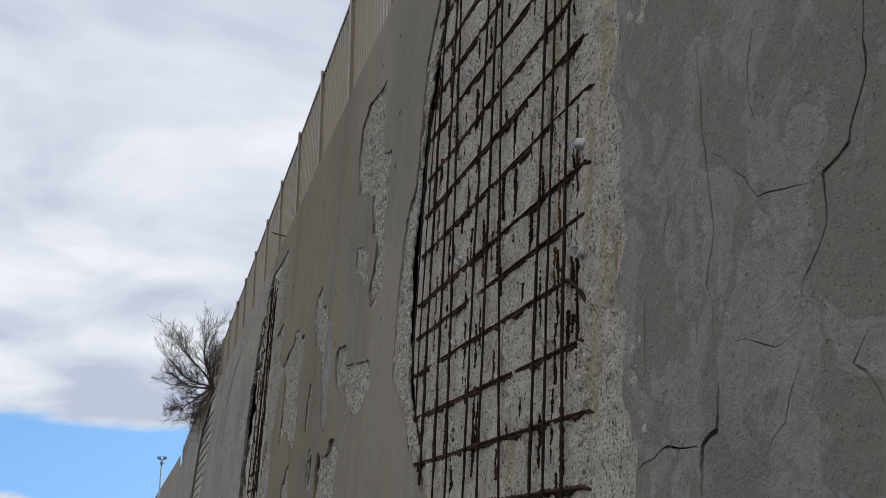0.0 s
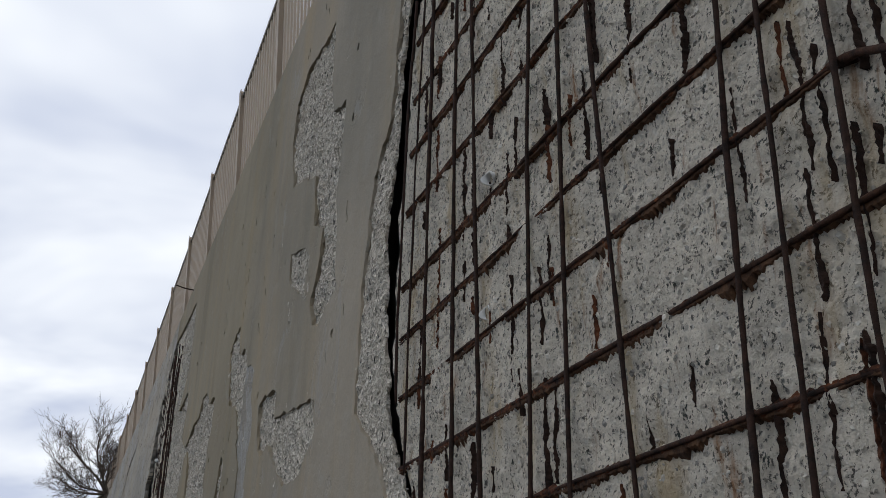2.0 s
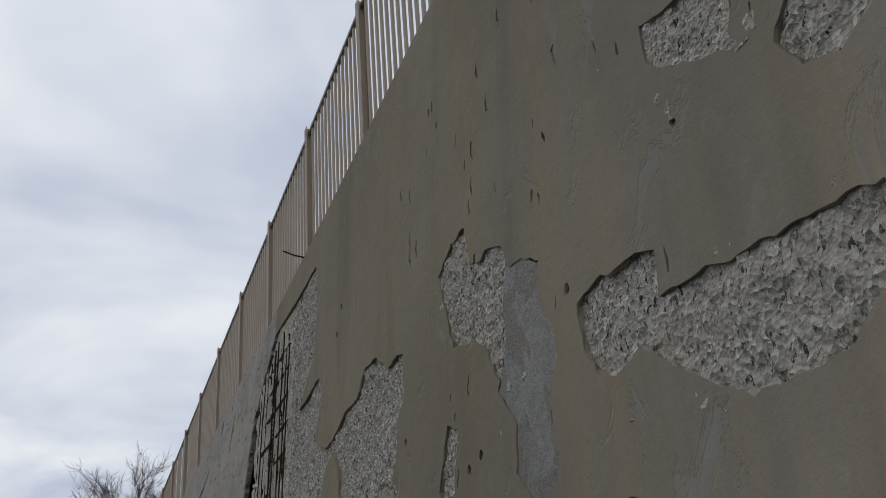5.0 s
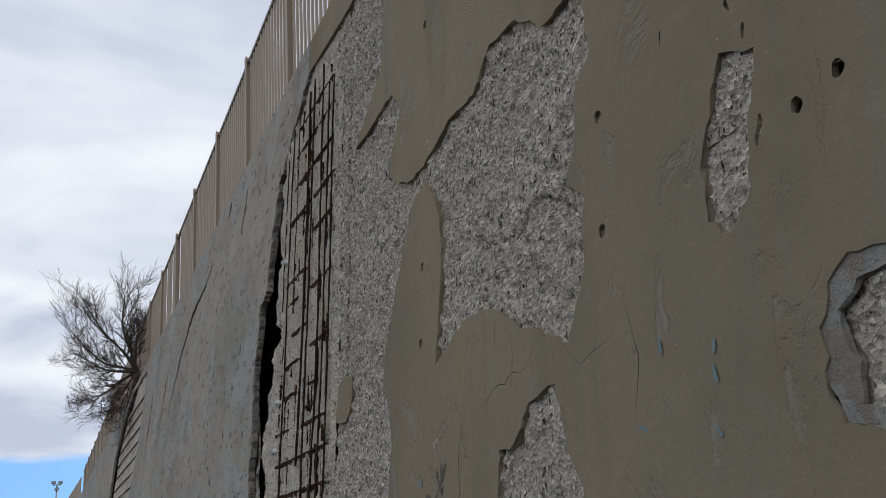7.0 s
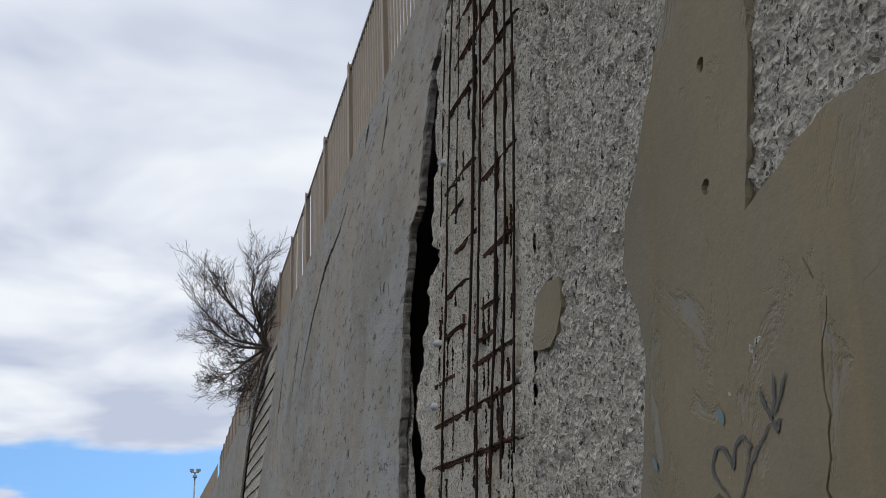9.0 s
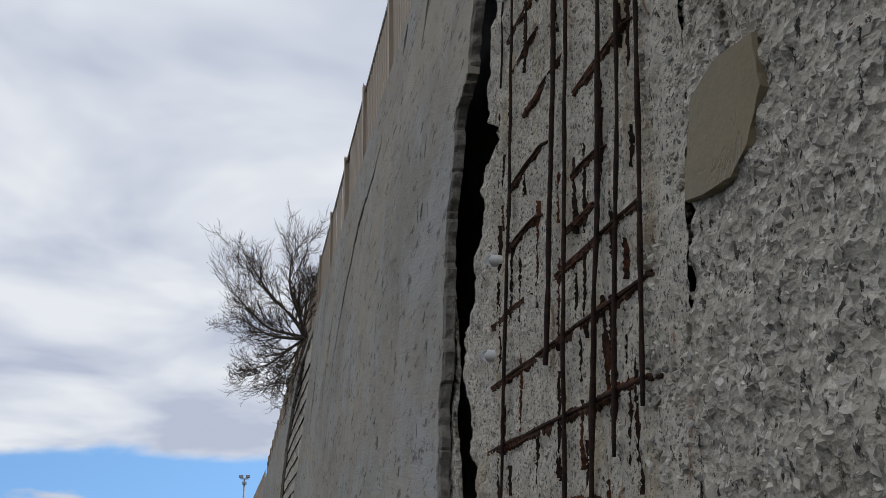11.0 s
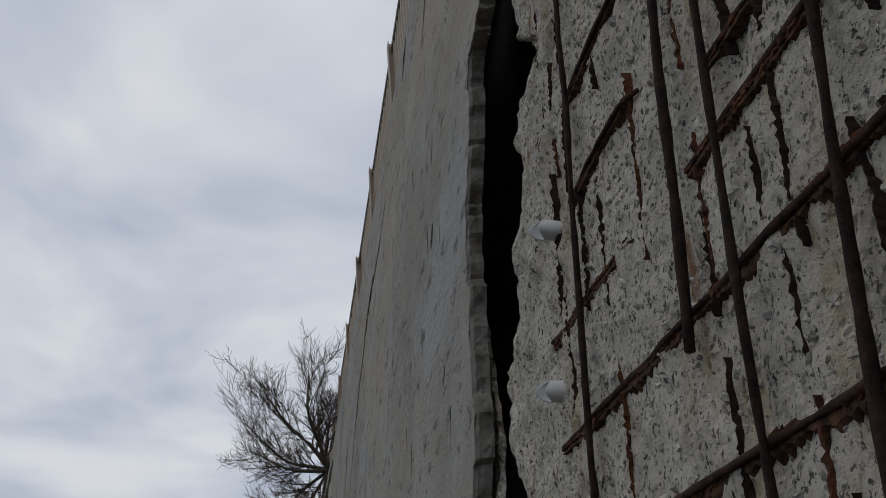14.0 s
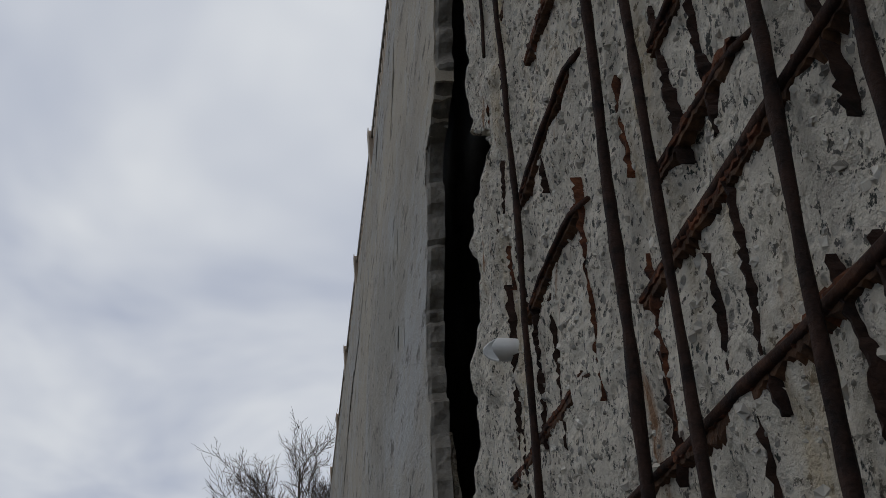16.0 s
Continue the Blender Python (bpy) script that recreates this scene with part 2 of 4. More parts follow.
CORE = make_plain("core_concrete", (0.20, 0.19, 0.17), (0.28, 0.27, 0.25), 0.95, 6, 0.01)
PEBBLE = make_pebble()
# dirt plus the shade on the slab's broken side, both in this colour
DIRT_SHADE = make_plain("soiled_shaded_concrete", (0.10, 0.088, 0.070), (0.27, 0.245, 0.205), 0.95, 16, 0.012)
BARK = make_plain("bark", (0.055, 0.045, 0.035), (0.11, 0.09, 0.07), 0.9, 14, 0.006)
TWIG = make_plain("twig_bark", (0.045, 0.034, 0.026), (0.085, 0.062, 0.046), 0.85, 14, 0.002)
STEEL = make_plain("galvanised_steel", (0.30, 0.31, 0.32), (0.42, 0.43, 0.44), 0.5, 5, 0.001, 0.6)
BLUE_PAINT = make_plain("faded_blue_paint", (0.15, 0.235, 0.25), (0.21, 0.27, 0.265), 0.8, 25, 0.001)
BLACK_PAINT = make_plain("faded_black_paint", (0.10, 0.095, 0.085), (0.16, 0.15, 0.135), 0.8, 30, 0.001)
ASPHALT = make_plain("asphalt", (0.04, 0.04, 0.04), (0.065, 0.063, 0.06), 0.9, 3, 0.01)

# ---- the wall's frame: y runs along it, z up, d out of its face ----
K = 0.0507


def at(y, z, d=0.0):
    return Vector((K * z - d, y, z))


def top_of(y):
    return 6.42 - 0.012 * y


def mesh_of(name, verts, faces, material, smooth=False):
    me = bpy.data.meshes.new(name)
    me.from_pydata([tuple(v) for v in verts], [], [tuple(f) for f in faces])
    me.materials.append(material)
    if smooth:
        me.shade_smooth()
    me.update()
    return me


def piece(name, verts, faces, material, parent=None, label="", smooth=False):
    ob = new(name, mesh_of(name, verts, faces, material, smooth))
    ob.parent = parent
    if label:
        ob["label"] = label
    return ob


# ---- noise on arrays ----
def hashed(i, j, seed):
    h = (i * 374761393 + j * 668265263 + seed * 982451653) & 0xFFFFFFFF
    h = ((h ^ (h >> 13)) * 1274126177) & 0xFFFFFFFF
    return ((h ^ (h >> 16)) & 0xFFFFFF) / float(0xFFFFFF)


def value_noise(y, z, size, seed=0):
    a, b = y / size, z / size
    i, j = np.floor(a).astype(np.int64), np.floor(b).astype(np.int64)
    u, v = a - i, b - j
    u, v = u * u * (3 - 2 * u), v * v * (3 - 2 * v)
    return (hashed(i, j, seed) * (1 - u) * (1 - v) + hashed(i + 1, j, seed) * u * (1 - v)
            + hashed(i, j + 1, seed) * (1 - u) * v + hashed(i + 1, j + 1, seed) * u * v) - 0.5


def fractal(y, z, size, octaves=3, seed=0):
    total, gain = 0.0, 1.0
    for o in range(octaves):
        total = total + gain * value_noise(y + 7.3 * o, z - 3.1 * o, size / 2 ** o, seed + o)
        gain *= 0.55
    return total


def one_noise(y, z, size, seed=0):
    return float(fractal(np.array([y]), np.array([z]), size, 3, seed)[0])


# ---- outlines ----
def ragged(points, step=0.035, rough=0.012, closed=True, seed=0):
    """The outline through the given corners, broken into short uneven steps."""
    out, n = [], len(points)
    for i in range(n if closed else n - 1):
        (y0, z0), (y1, z1) = points[i], points[(i + 1) % n]
        length = math.hypot(y1 - y0, z1 - z0)
        k = max(1, int(length / step))
        for s in range(k):
            f = s / k
            y, z = y0 + f * (y1 - y0), z0 + f * (z1 - z0)
            w = rough * (1.0 if 0 < s else 0.4)
            out.append((y, z, w))
    if not closed:
        out.append((*points[-1], 0.0))
    y, z, w = np.array(out).T
    yy = y + w * (2.2 * fractal(y, z, 0.11, 3, seed) + 1.1 * fractal(y, z, 0.03, 2, seed + 9))
    zz = z + w * (2.2 * fractal(y, z, 0.11, 3, seed + 5) + 1.1 * fractal(y, z, 0.03, 2, seed + 13))
    return list(zip(yy.tolist(), zz.tolist()))


def crack(points, width=0.008, seed=0, step=0.05):
    """A slit round a wandering line, widest at its middle."""
    line = ragged(points, step, 0.014, False, seed)
    n, one, two = len(line), [], []
    for i, (y, z) in enumerate(line):
        a, b = line[max(0, i - 1)], line[min(n - 1, i + 1)]
        dy, dz = b[0] - a[0], b[1] - a[1]
        l = math.hypot(dy, dz) or 1.0
        w = width * (0.18 + 0.82 * math.sin(math.pi * (i + 0.3) / (n - 0.4))) * (0.6 + 0.8 * abs(one_noise(y, z, 0.08, seed + 3)) * 2)
        one.append((y - dz / l * w, z + dy / l * w))
        two.append((y + dz / l * w, z - dy / l * w))
    return one + two[::-1]


def disc(y, z, r, n=14, tall=1.15):
    return [(y + r * math.cos(a) * (1 + 0.15 * math.sin(3 * a + y)), z + r * tall * math.sin(a)) for a in (2 * math.pi * i / n for i in range(n))]


from mathutils.geometry import delaunay_2d_cdt


def slab_lift(y, z):
    """How far the loose slab leans out of the wall's face."""
    rise = np.clip((np.asarray(z) - 4.3) / 1.4, 0, 1)
    along = np.clip((np.asarray(y) - 18.5) / 7.0, 0, 1)
    return 0.004 + 0.048 * (1 - rise * rise * (3 - 2 * rise)) * (1 - along * along * (3 - 2 * along))


def skin(name, outline, holes, depth, material, parent, label="", lift=0.0):
    """A coat of the given thickness with openings right through it."""
    loops = [outline] + holes
    verts, edges, spans = [], [], []
    for loop in loops:
        s = len(verts)
        verts += [Vector((y, z)) for y, z in loop]
        edges += [(s + i, s + (i + 1) % len(loop)) for i in range(len(loop))]
    v2, e2, f2, vo, eo, fo = delaunay_2d_cdt(verts, edges, [], 0, 1e-5)
    loops_np = [np.array(l) for l in loops]

    def inside(loop, y, z):
        a, b = loop, np.roll(loop, -1, 0)
        cross = (a[:, 1] > z) != (b[:, 1] > z)
        if not cross.any():
            return False
        a, b = a[cross], b[cross]
        return bool((y < (b[:, 0] - a[:, 0]) * (z - a[:, 1]) / (b[:, 1] - a[:, 1]) + a[:, 0]).sum() % 2)

    keep = []
    for f in f2:
        y, z = sum(v2[i][0] for i in f) / 3, sum(v2[i][1] for i in f) / 3
        if inside(loops_np[0], y, z) and not any(inside(l, y, z) for l in loops_np[1:]):
            keep.append(f)
    count = {}
    for f in keep:
        for i in range(3):
            a, b = f[i], f[(i + 1) % 3]
            count[(a, b)] = 1
    rim = [e for e in count if (e[1], e[0]) not in count]
    n = len(v2)
    vy, vz = np.array([v[0] for v in v2]), np.array([v[1] for v in v2])

    def layer(wobble, size, seed, d):
        y, z = vy + wobble * fractal(vy, vz, size, 3, seed), vz + wobble * fractal(vy, vz, size, 3, seed + 1)
        return np.stack([K * z - d, y, z], -1).tolist()

    if callable(lift):
        lift = lift(vy, vz)
    out = layer(0.0, 1.0, 1, 0.006 * fractal(vy, vz, 0.5, 3, 3) + lift)
    mid = layer(0.014, 0.05, 31, lift - depth * 0.45)
    back = layer(0.020, 0.05, 21, lift - depth)
    faces = [f for f in keep]
    for a, b in rim:
        faces.append((b, a, a + n, b + n))
        faces.append((b + n, a + n, a + 2 * n, b + 2 * n))
    return piece(name, out + mid + back, faces, material, parent, label)


def rough_sheet(name, y0, y1, z0, z1, step, depth_at, material, parent, label=""):
    """A broken concrete surface whose depth below the face is depth_at(y, z)."""
    ny, nz = int((y1 - y0) / step) + 2, int((z1 - z0) / step) + 2
    yy, zz = np.meshgrid(np.linspace(y0, y1, ny), np.linspace(z0, z1, nz), indexing="ij")
    dd = depth_at(yy, zz)
    xx = K * zz - dd
    verts = np.stack([xx, yy, zz], -1).reshape(-1, 3)
    idx = np.arange(ny * nz).reshape(ny, nz)
    faces = np.stack([idx[:-1, :-1], idx[:-1, 1:], idx[1:, 1:], idx[1:, :-1]], -1).reshape(-1, 4)
    return piece(name, verts.tolist(), faces.tolist(), material, parent, label)


def tube(verts, faces, points, radii, sides=6):
    """Adds a tapered tube along the points."""
    base = len(verts)
    n = len(points)
    for i, p in enumerate(points):
        p = Vector(p)
        d = Vector(points[min(n - 1, i + 1)]) - Vector(points[max(0, i - 1)])
        d.normalize()
        a = d.orthogonal().normalized()
        b = d.cross(a)
        r = radii[i] if isinstance(radii, (list, tuple)) else radii
        for s in range(sides):
            t = 2 * math.pi * s / sides
            verts.append(p + r * (math.cos(t) * a + math.sin(t) * b))
    for i in range(n - 1):
        for s in range(sides):
            u = (s + 1) % sides
            faces.append((base + i * sides + s, base + i * sides + u, base + (i + 1) * sides + u, base + (i + 1) * sides + s))
    faces.append(tuple(base + s for s in range(sides))[::-1])
    faces.append(tuple(base + (n - 1) * sides + s for s in range(sides)))


def box(verts, faces, x0, x1, y0, y1, z0, z1):
    s = len(verts)
    verts += [Vector((x, y, z)) for x in (x0, x1) for y in (y0, y1) for z in (z0, z1)]
    faces += [(s, s + 1, s + 3, s + 2), (s + 4, s + 6, s + 7, s + 5), (s, s + 4, s + 5, s + 1), (s + 2, s + 3, s + 7, s + 6), (s, s + 2, s + 6, s + 4), (s + 1, s + 5, s + 7, s + 3)]


# ---- ground ----
def ground_at(y):
    return 0.035 * min(max(y, -20.0), 15.0)


gv, gf = [], []
gx = [-1500, -200, -40, -8, -2, 0.02, 0.6, 40, 1500]
gy = [-1500, -200, -20, -5, 0, 5, 10, 15, 30, 60, 250, 1800]
for x in gx:
    for y in gy:
        gv.append((x, y, ground_at(y)))
for i in range(len(gx) - 1):
    for j in range(len(gy) - 1):
        a = i * len(gy) + j
        gf.append((a, a + len(gy), a + len(gy) + 1, a + 1))
tagged(piece("ground", gv, gf, ASPHALT), "worn grey asphalt ground along the foot of the wall", "ground", kind="structure")

# ---- the retaining wall ----
wall = new("wall_retaining")
tagged(wall, "long retaining wall with peeling beige render and exposed concrete", "wall", kind="structure")

# edges of the broken openings
P1_NEAR = [(3.62, 1.50), (3.15, 1.55), (3.10, 1.85), (3.22, 2.05), (3.16, 2.32), (3.26, 2.45), (3.15, 2.62), (3.22, 2.82), (3.20, 3.10), (3.30, 3.32), (3.22, 3.50), (3.24, 3.80), (3.35, 4.6), (3.40, 6.37)]
P1_FAR = [(6.00, 6.35), (6.05, 5.45), (6.36, 5.0), (6.44, 4.36), (6.50, 4.05), (6.73, 3.86), (6.84, 3.40), (6.87, 3.06), (6.87, 2.70), (6.62, 2.54), (6.31, 2.17), (5.90, 1.84), (5.20, 1.66), (3.62, 1.50)]
P2_NEAR = [(15.30, 1.95), (15.26, 2.6), (15.21, 2.93), (15.24, 3.5), (15.14, 4.1), (15.12, 4.75), (15.02, 5.40), (15.06, 5.83)]
P2_FAR = [(16.00, 5.94), (16.50, 5.60), (16.96, 5.25), (17.10, 4.80), (17.13, 4.30), (17.40, 4.27), (17.46, 3.95), (17.54, 3.75), (17.57, 3.53), (17.54, 3.24), (17.52, 2.93), (17.60, 2.77), (17.55, 2.58), (17.50, 2.33), (17.36, 2.22), (17.40, 1.90)]

A_EDGE = ragged(P1_NEAR, 0.04, 0.014, False, 2)
B_EDGE1 = ragged(P1_FAR, 0.04, 0.014, False, 4)
C_EDGE = ragged(P2_FAR, 0.03, 0.030, False, 6)
N_EDGE = ragged(P2_NEAR, 0.04, 0.010, False, 8)

# near bay: grey patched concrete
a_cracks = [
    crack([(2.65, 3.33), (2.62, 2.99), (2.60, 2.74), (2.57, 2.48), (2.63, 2.31), (2.59, 2.12), (2.57, 2.00)], 0.004, 11),
    crack([(2.57, 1.98), (2.59, 1.85), (2.68, 1.81), (2.68, 1.62)], 0.010, 13, 0.03),
    crack([(3.10, 1.777), (2.90, 1.833), (2.71, 1.815)], 0.005, 14),
    crack([(1.83, 2.95), (1.85, 2.65), (1.93, 2.50), (2.04, 2.46), (2.05, 2.31), (2.15, 2.19), (2.17, 2.09)], 0.005, 12),
    crack([(2.09, 2.45), (2.33, 2.49), (2.56, 2.72)], 0.0025, 17),
    crack([(1.88, 1.82), (1.98, 1.94), (1.93, 2.00)], 0.004, 15),
    crack([(2.48, 2.10), (2.29, 2.04), (2.19, 2.06)], 0.002, 16),
    crack([(3.10, 3.74), (3.13, 3.44)], 0.006, 18),
    crack([(3.03, 2.35), (3.06, 2.06)], 0.004, 19),
    crack([(2.35, 1.75), (2.20, 1.95), (2.16, 2.04)], 0.002, 21),
    crack([(2.30, 3.10), (2.36, 2.85), (2.31, 2.62)], 0.0022, 22),
    crack([(2.86, 2.95), (2.84, 2.62), (2.89, 2.40)], 0.0022, 23),
]
skin("render_coat", [(-6.0, -0.3)] + [(3.62, -0.3)] + A_EDGE + [(-6.0, top_of(-6))], a_cracks, 0.045, GREY, wall, "grey weathered concrete coat with cracks and peeled blotches")

# middle bay: beige render with spalled patches
SCAR = [(7.79, 5.55), (8.10, 5.55), (8.53, 5.64), (8.84, 5.52), (8.91, 5.21), (8.75, 4.78), (8.39, 4.67), (8.03, 4.51), (7.99, 4.15), (7.74, 4.03), (7.83, 3.78), (7.95, 3.61), (7.86, 3.47), (7.71, 3.40), (7.57, 3.46), (7.36, 3.49), (7.40, 3.82), (7.46, 4.10), (7.41, 4.37), (7.39, 4.70), (7.67, 4.78), (7.76, 5.03)]
SPALL_E = [(10.49, 4.32), (10.69, 4.33), (10.91, 4.22), (10.83, 4.02), (10.70, 3.70), (10.40, 3.62), (10.24, 3.52), (10.18, 3.38), (10.05, 3.23), (9.90, 3.10), (9.84, 3.18), (9.87, 3.32), (9.96, 3.46), (9.95, 3.66), (9.95, 3.86), (10.03, 3.98), (10.21, 4.05), (10.33, 4.03), (10.42, 4.08)]
SPALL_G = [(9.31, 3.35), (9.13, 3.38), (8.95, 3.36), (8.72, 3.30), (8.74, 3.05), (9.06, 2.95), (9.16, 2.98), (9.28, 3.13)]
SPALL_N = [(10.82, 3.31), (10.67, 3.25), (10.73, 3.07), (10.75, 2.84), (10.86, 2.75), (10.96, 2.82), (10.95, 3.03), (10.88, 3.22)]
SPALL_I = [(10.00, 2.30), (9.91, 2.49), (9.79, 2.43), (9.69, 2.42), (9.50, 2.40), (9.38, 2.41), (9.33, 2.50), (9.26, 2.53), (9.0, 2.50), (8.8, 2.35), (8.9, 1.9), (9.5, 1.8), (9.95, 1.95)]
SPALL_J = [(10.50, 2.425), (10.43, 2.49), (10.326, 2.50), (10.27, 2.41), (10.24, 2.30), (10.30, 2.15), (10.396, 2.165), (10.462, 2.19), (10.447, 2.29), (10.492, 2.354)]
SPALL_K = [(11.57, 4.00), (11.56, 3.69), (11.66, 3.62), (11.70, 3.41), (11.79, 3.25), (11.65, 3.16), (11.70, 2.88), (11.84, 2.65), (11.99, 2.72), (12.23, 2.80), (12.36, 2.88), (12.62, 2.98), (12.81, 2.97), (13.18, 2.84), (13.13, 3.08), (13.08, 3.42), (13.12, 3.63), (13.30, 3.86), (13.54, 3.80), (13.64, 3.63), (13.78, 3.37), (13.93, 3.14), (14.0, 2.91), (13.89, 2.71), (13.85, 2.54), (13.89, 2.30), (13.95, 2.05), (14.4, 1.75)]
SPALL_K2 = [(15.02, 5.86), (14.15, 5.85), (14.03, 5.42), (14.08, 4.95), (14.62, 4.62), (13.86, 4.66), (13.70, 4.5), (13.93, 4.13), (13.60, 3.97), (13.36, 3.97), (13.19, 4.00), (12.98, 4.06), (12.65, 4.06), (12.44, 4.23), (12.16, 4.20), (12.02, 4.12), (11.93, 4.03), (11.70, 4.04)]
SPALL_M = [(12.56, 1.75), (12.52, 2.05), (12.46, 2.33), (12.36, 2.32), (12.28, 2.38), (12.18, 2.48), (12.05, 2.51), (11.95, 2.52), (11.91, 2.40), (11.87, 2.24), (11.78, 2.12), (11.72, 1.75)]
SPALL_P = [(9.05, 3.14), (8.43, 3.10), (7.69, 2.99), (7.62, 2.80), (7.93, 2.63), (8.32, 2.62), (8.67, 2.83)]
SPALL_S = [(8.62, 4.22), (8.20, 4.10), (8.05, 3.98), (8.16, 3.76), (8.45, 3.90), (8.60, 4.02)]
SPALL_F = [(9.62, 3.70), (9.65, 3.50), (9.53, 3.35), (9.51, 3.20), (9.62, 3.04), (9.63, 2.88), (9.56, 2.82), (9.58, 2.73), (9.68, 2.66), (9.83, 2.68), (9.99, 2.84), (9.95, 3.05), (10.14, 3.26), (10.06, 3.38), (10.02, 3.52), (10.03, 3.70), (9.98, 3.84), (9.80, 3.80)]
RING_J = [(10.57, 2.40), (10.52, 2.50), (10.44, 2.56), (10.32, 2.545), (10.21, 2.46), (10.15, 2.30), (10.22, 2.08), (10.40, 2.12), (10.52, 2.155), (10.565, 2.25)]
FLAP = [(14.97, 2.82), (14.95, 2.97), (14.92, 3.05), (14.79, 3.09), (14.63, 3.06), (14.61, 2.93), (14.68, 2.83), (14.75, 2.79), (14.85, 2.80)]

b_holes = [ragged(s, 0.035, 0.012, True, 20 + i) for i, s in enumerate((SCAR, SPALL_E, SPALL_G, SPALL_N, SPALL_I, RING_J, SPALL_M, SPALL_P, SPALL_S, SPALL_F))]
for y, z in ((11.52, 3.42), (11.55, 2.99), (10.54, 3.00), (10.38, 3.03), (13.36, 3.40), (13.38, 2.99), (13.28, 4.82), (9.38, 3.45), (13.16, 5.01), (7.38, 3.26), (7.21, 4.48), (7.19, 4.94)):
    b_holes.append(disc(y, z, 0.023))
for i, (y, z) in enumerate(((11.40, 5.03), (11.41, 4.71), (11.42, 4.59), (10.51, 3.42), (7.22, 3.89), (10.09, 4.89), (10.33, 4.72), (10.36, 4.50), (10.20, 5.18), (11.59, 5.16), (11.29, 4.59), (9.3, 4.6), (9.9, 5.3))):
    b_holes.append(crack([(y, z + 0.07), (y + 0.01, z), (y - 0.01, z - 0.06)], 0.012, 40 + i, 0.03))
chips = random.Random(8)
for i in range(46):
    y, z = chips.uniform(7.1, 11.2), chips.uniform(2.9, 5.9)
    b_holes.append(crack([(y, z + 0.04), (y + chips.uniform(-0.02, 0.02), z - chips.uniform(0.0, 0.06))], chips.uniform(0.006, 0.016), 400 + i, 0.02))
b_cracks = [
    crack([(12.86, 2.50), (12.90, 2.35), (12.88, 2.22), (12.94, 2.05), (12.90, 1.8)], 0.006, 60),
    crack([(12.93, 2.62), (12.90, 2.56)], 0.004, 61),
    crack([(12.00, 2.76), (12.20, 2.63), (12.45, 2.61), (12.72, 2.50)], 0.0012, 62),
    crack([(12.36, 2.86), (12.30, 2.70), (12.33, 2.48)], 0.0014, 67),
    crack([(12.60, 2.68), (12.54, 2.45), (12.56, 2.20)], 0.0013, 68),
    crack([(12.0, 2.70), (11.75, 2.55), (11.5, 2.62)], 0.0011, 69),
    crack([(12.45, 2.90), (12.50, 2.72)], 0.0025, 63),
    crack([(11.42, 2.2), (11.38, 2.5), (11.45, 2.75)], 0.002, 64),
    crack([(8.2, 4.95), (8.5, 5.0)], 0.004, 66),
]
outline_b = ([(3.62, -0.3), (17.40, -0.3), (17.40, 1.90), (16.9, 1.95), (16.2, 1.97), (15.75, 2.03), (15.55, 2.12), (15.36, 2.10)] + ragged([(15.36, 2.10), (15.2, 1.95), (14.4, 1.75)], 0.04, 0.012, False, 33)
             + ragged(SPALL_K[::-1], 0.035, 0.012, False, 34) + ragged(SPALL_K2[::-1], 0.035, 0.012, False, 35)
             + [(15.06, 5.87), (16.00, 5.92), (16.02, top_of(16)), (6.0, top_of(6))] + B_EDGE1)
skin("render_coat", outline_b, b_holes + b_cracks, 0.030, BEIGE, wall, "beige cement render with spalled patches and bolt holes")
skin("render_coat", ragged(FLAP, 0.03, 0.006, True, 50), [], 0.030, BEIGE, wall, "small island of beige render left on bare concrete")

skin("under_coat", ragged(SPALL_F, 0.035, 0.012, True, 91), [], 0.02, GREY, wall, "pale grey under-coat where the render peeled", -0.007)
skin("under_coat", ragged(RING_J, 0.035, 0.012, True, 92), [ragged(SPALL_J, 0.03, 0.014, True, 93)], 0.02, GREY, wall, "pale grey under-coat round a spall", -0.007)

# far bay: grey streaked slab that has come loose beside the gap
c_cracks = [
    crack([(20.76, 5.70), (21.3, 5.54), (22.3, 5.45), (23.3, 5.1), (24.0, 4.7), (24.6, 4.3)], 0.051, 70, 0.1),
    crack([(18.6, 5.9), (18.75, 5.65), (18.9, 5.45)], 0.045, 71),
    crack([(19.6, 6.1), (19.8, 5.9)], 0.045, 72),
    crack([(24.9, 5.2), (25.3, 4.7), (25.6, 4.3)], 0.045, 73, 0.1),
    crack([(27.0, 5.2), (27.6, 4.4), (27.8, 3.7)], 0.051, 74, 0.1),
    crack([(22.0, 4.1), (22.1, 3.8)], 0.026, 75),
    crack([(20.2, 3.9), (20.25, 3.7)], 0.026, 76),
]
for i in range(110):
    y, z = 17.9 + 10.3 * chips.random() ** 1.4, chips.uniform(2.0, 5.9)
    c_cracks.append(crack([(y, z + chips.uniform(0.03, 0.16)), (y + chips.uniform(-0.03, 0.05), z)], chips.uniform(0.008, 0.026), 500 + i, 0.03))
P3 = [(28.6, 5.9), (28.9, 5.2), (29.4, 4.5), (30.2, 3.8), (31.0, 3.3), (31.6, 2.6), (32.0, 1.6), (38.0, 1.6), (37.2, 3.0), (36.5, 4.0), (35.6, 5.0), (34.0, 5.57), (31.3, 5.95)]
skin("render_coat", [(16.02, top_of(16)), (16.00, 5.92)] + C_EDGE + [(17.40, -0.3), (62.0, -0.3), (62.0, top_of(62))], c_cracks + [ragged(P3, 0.12, 0.03, True, 78)], 0.055, SLAB, wall, "grey streaked concrete slab with long cracks", slab_lift)

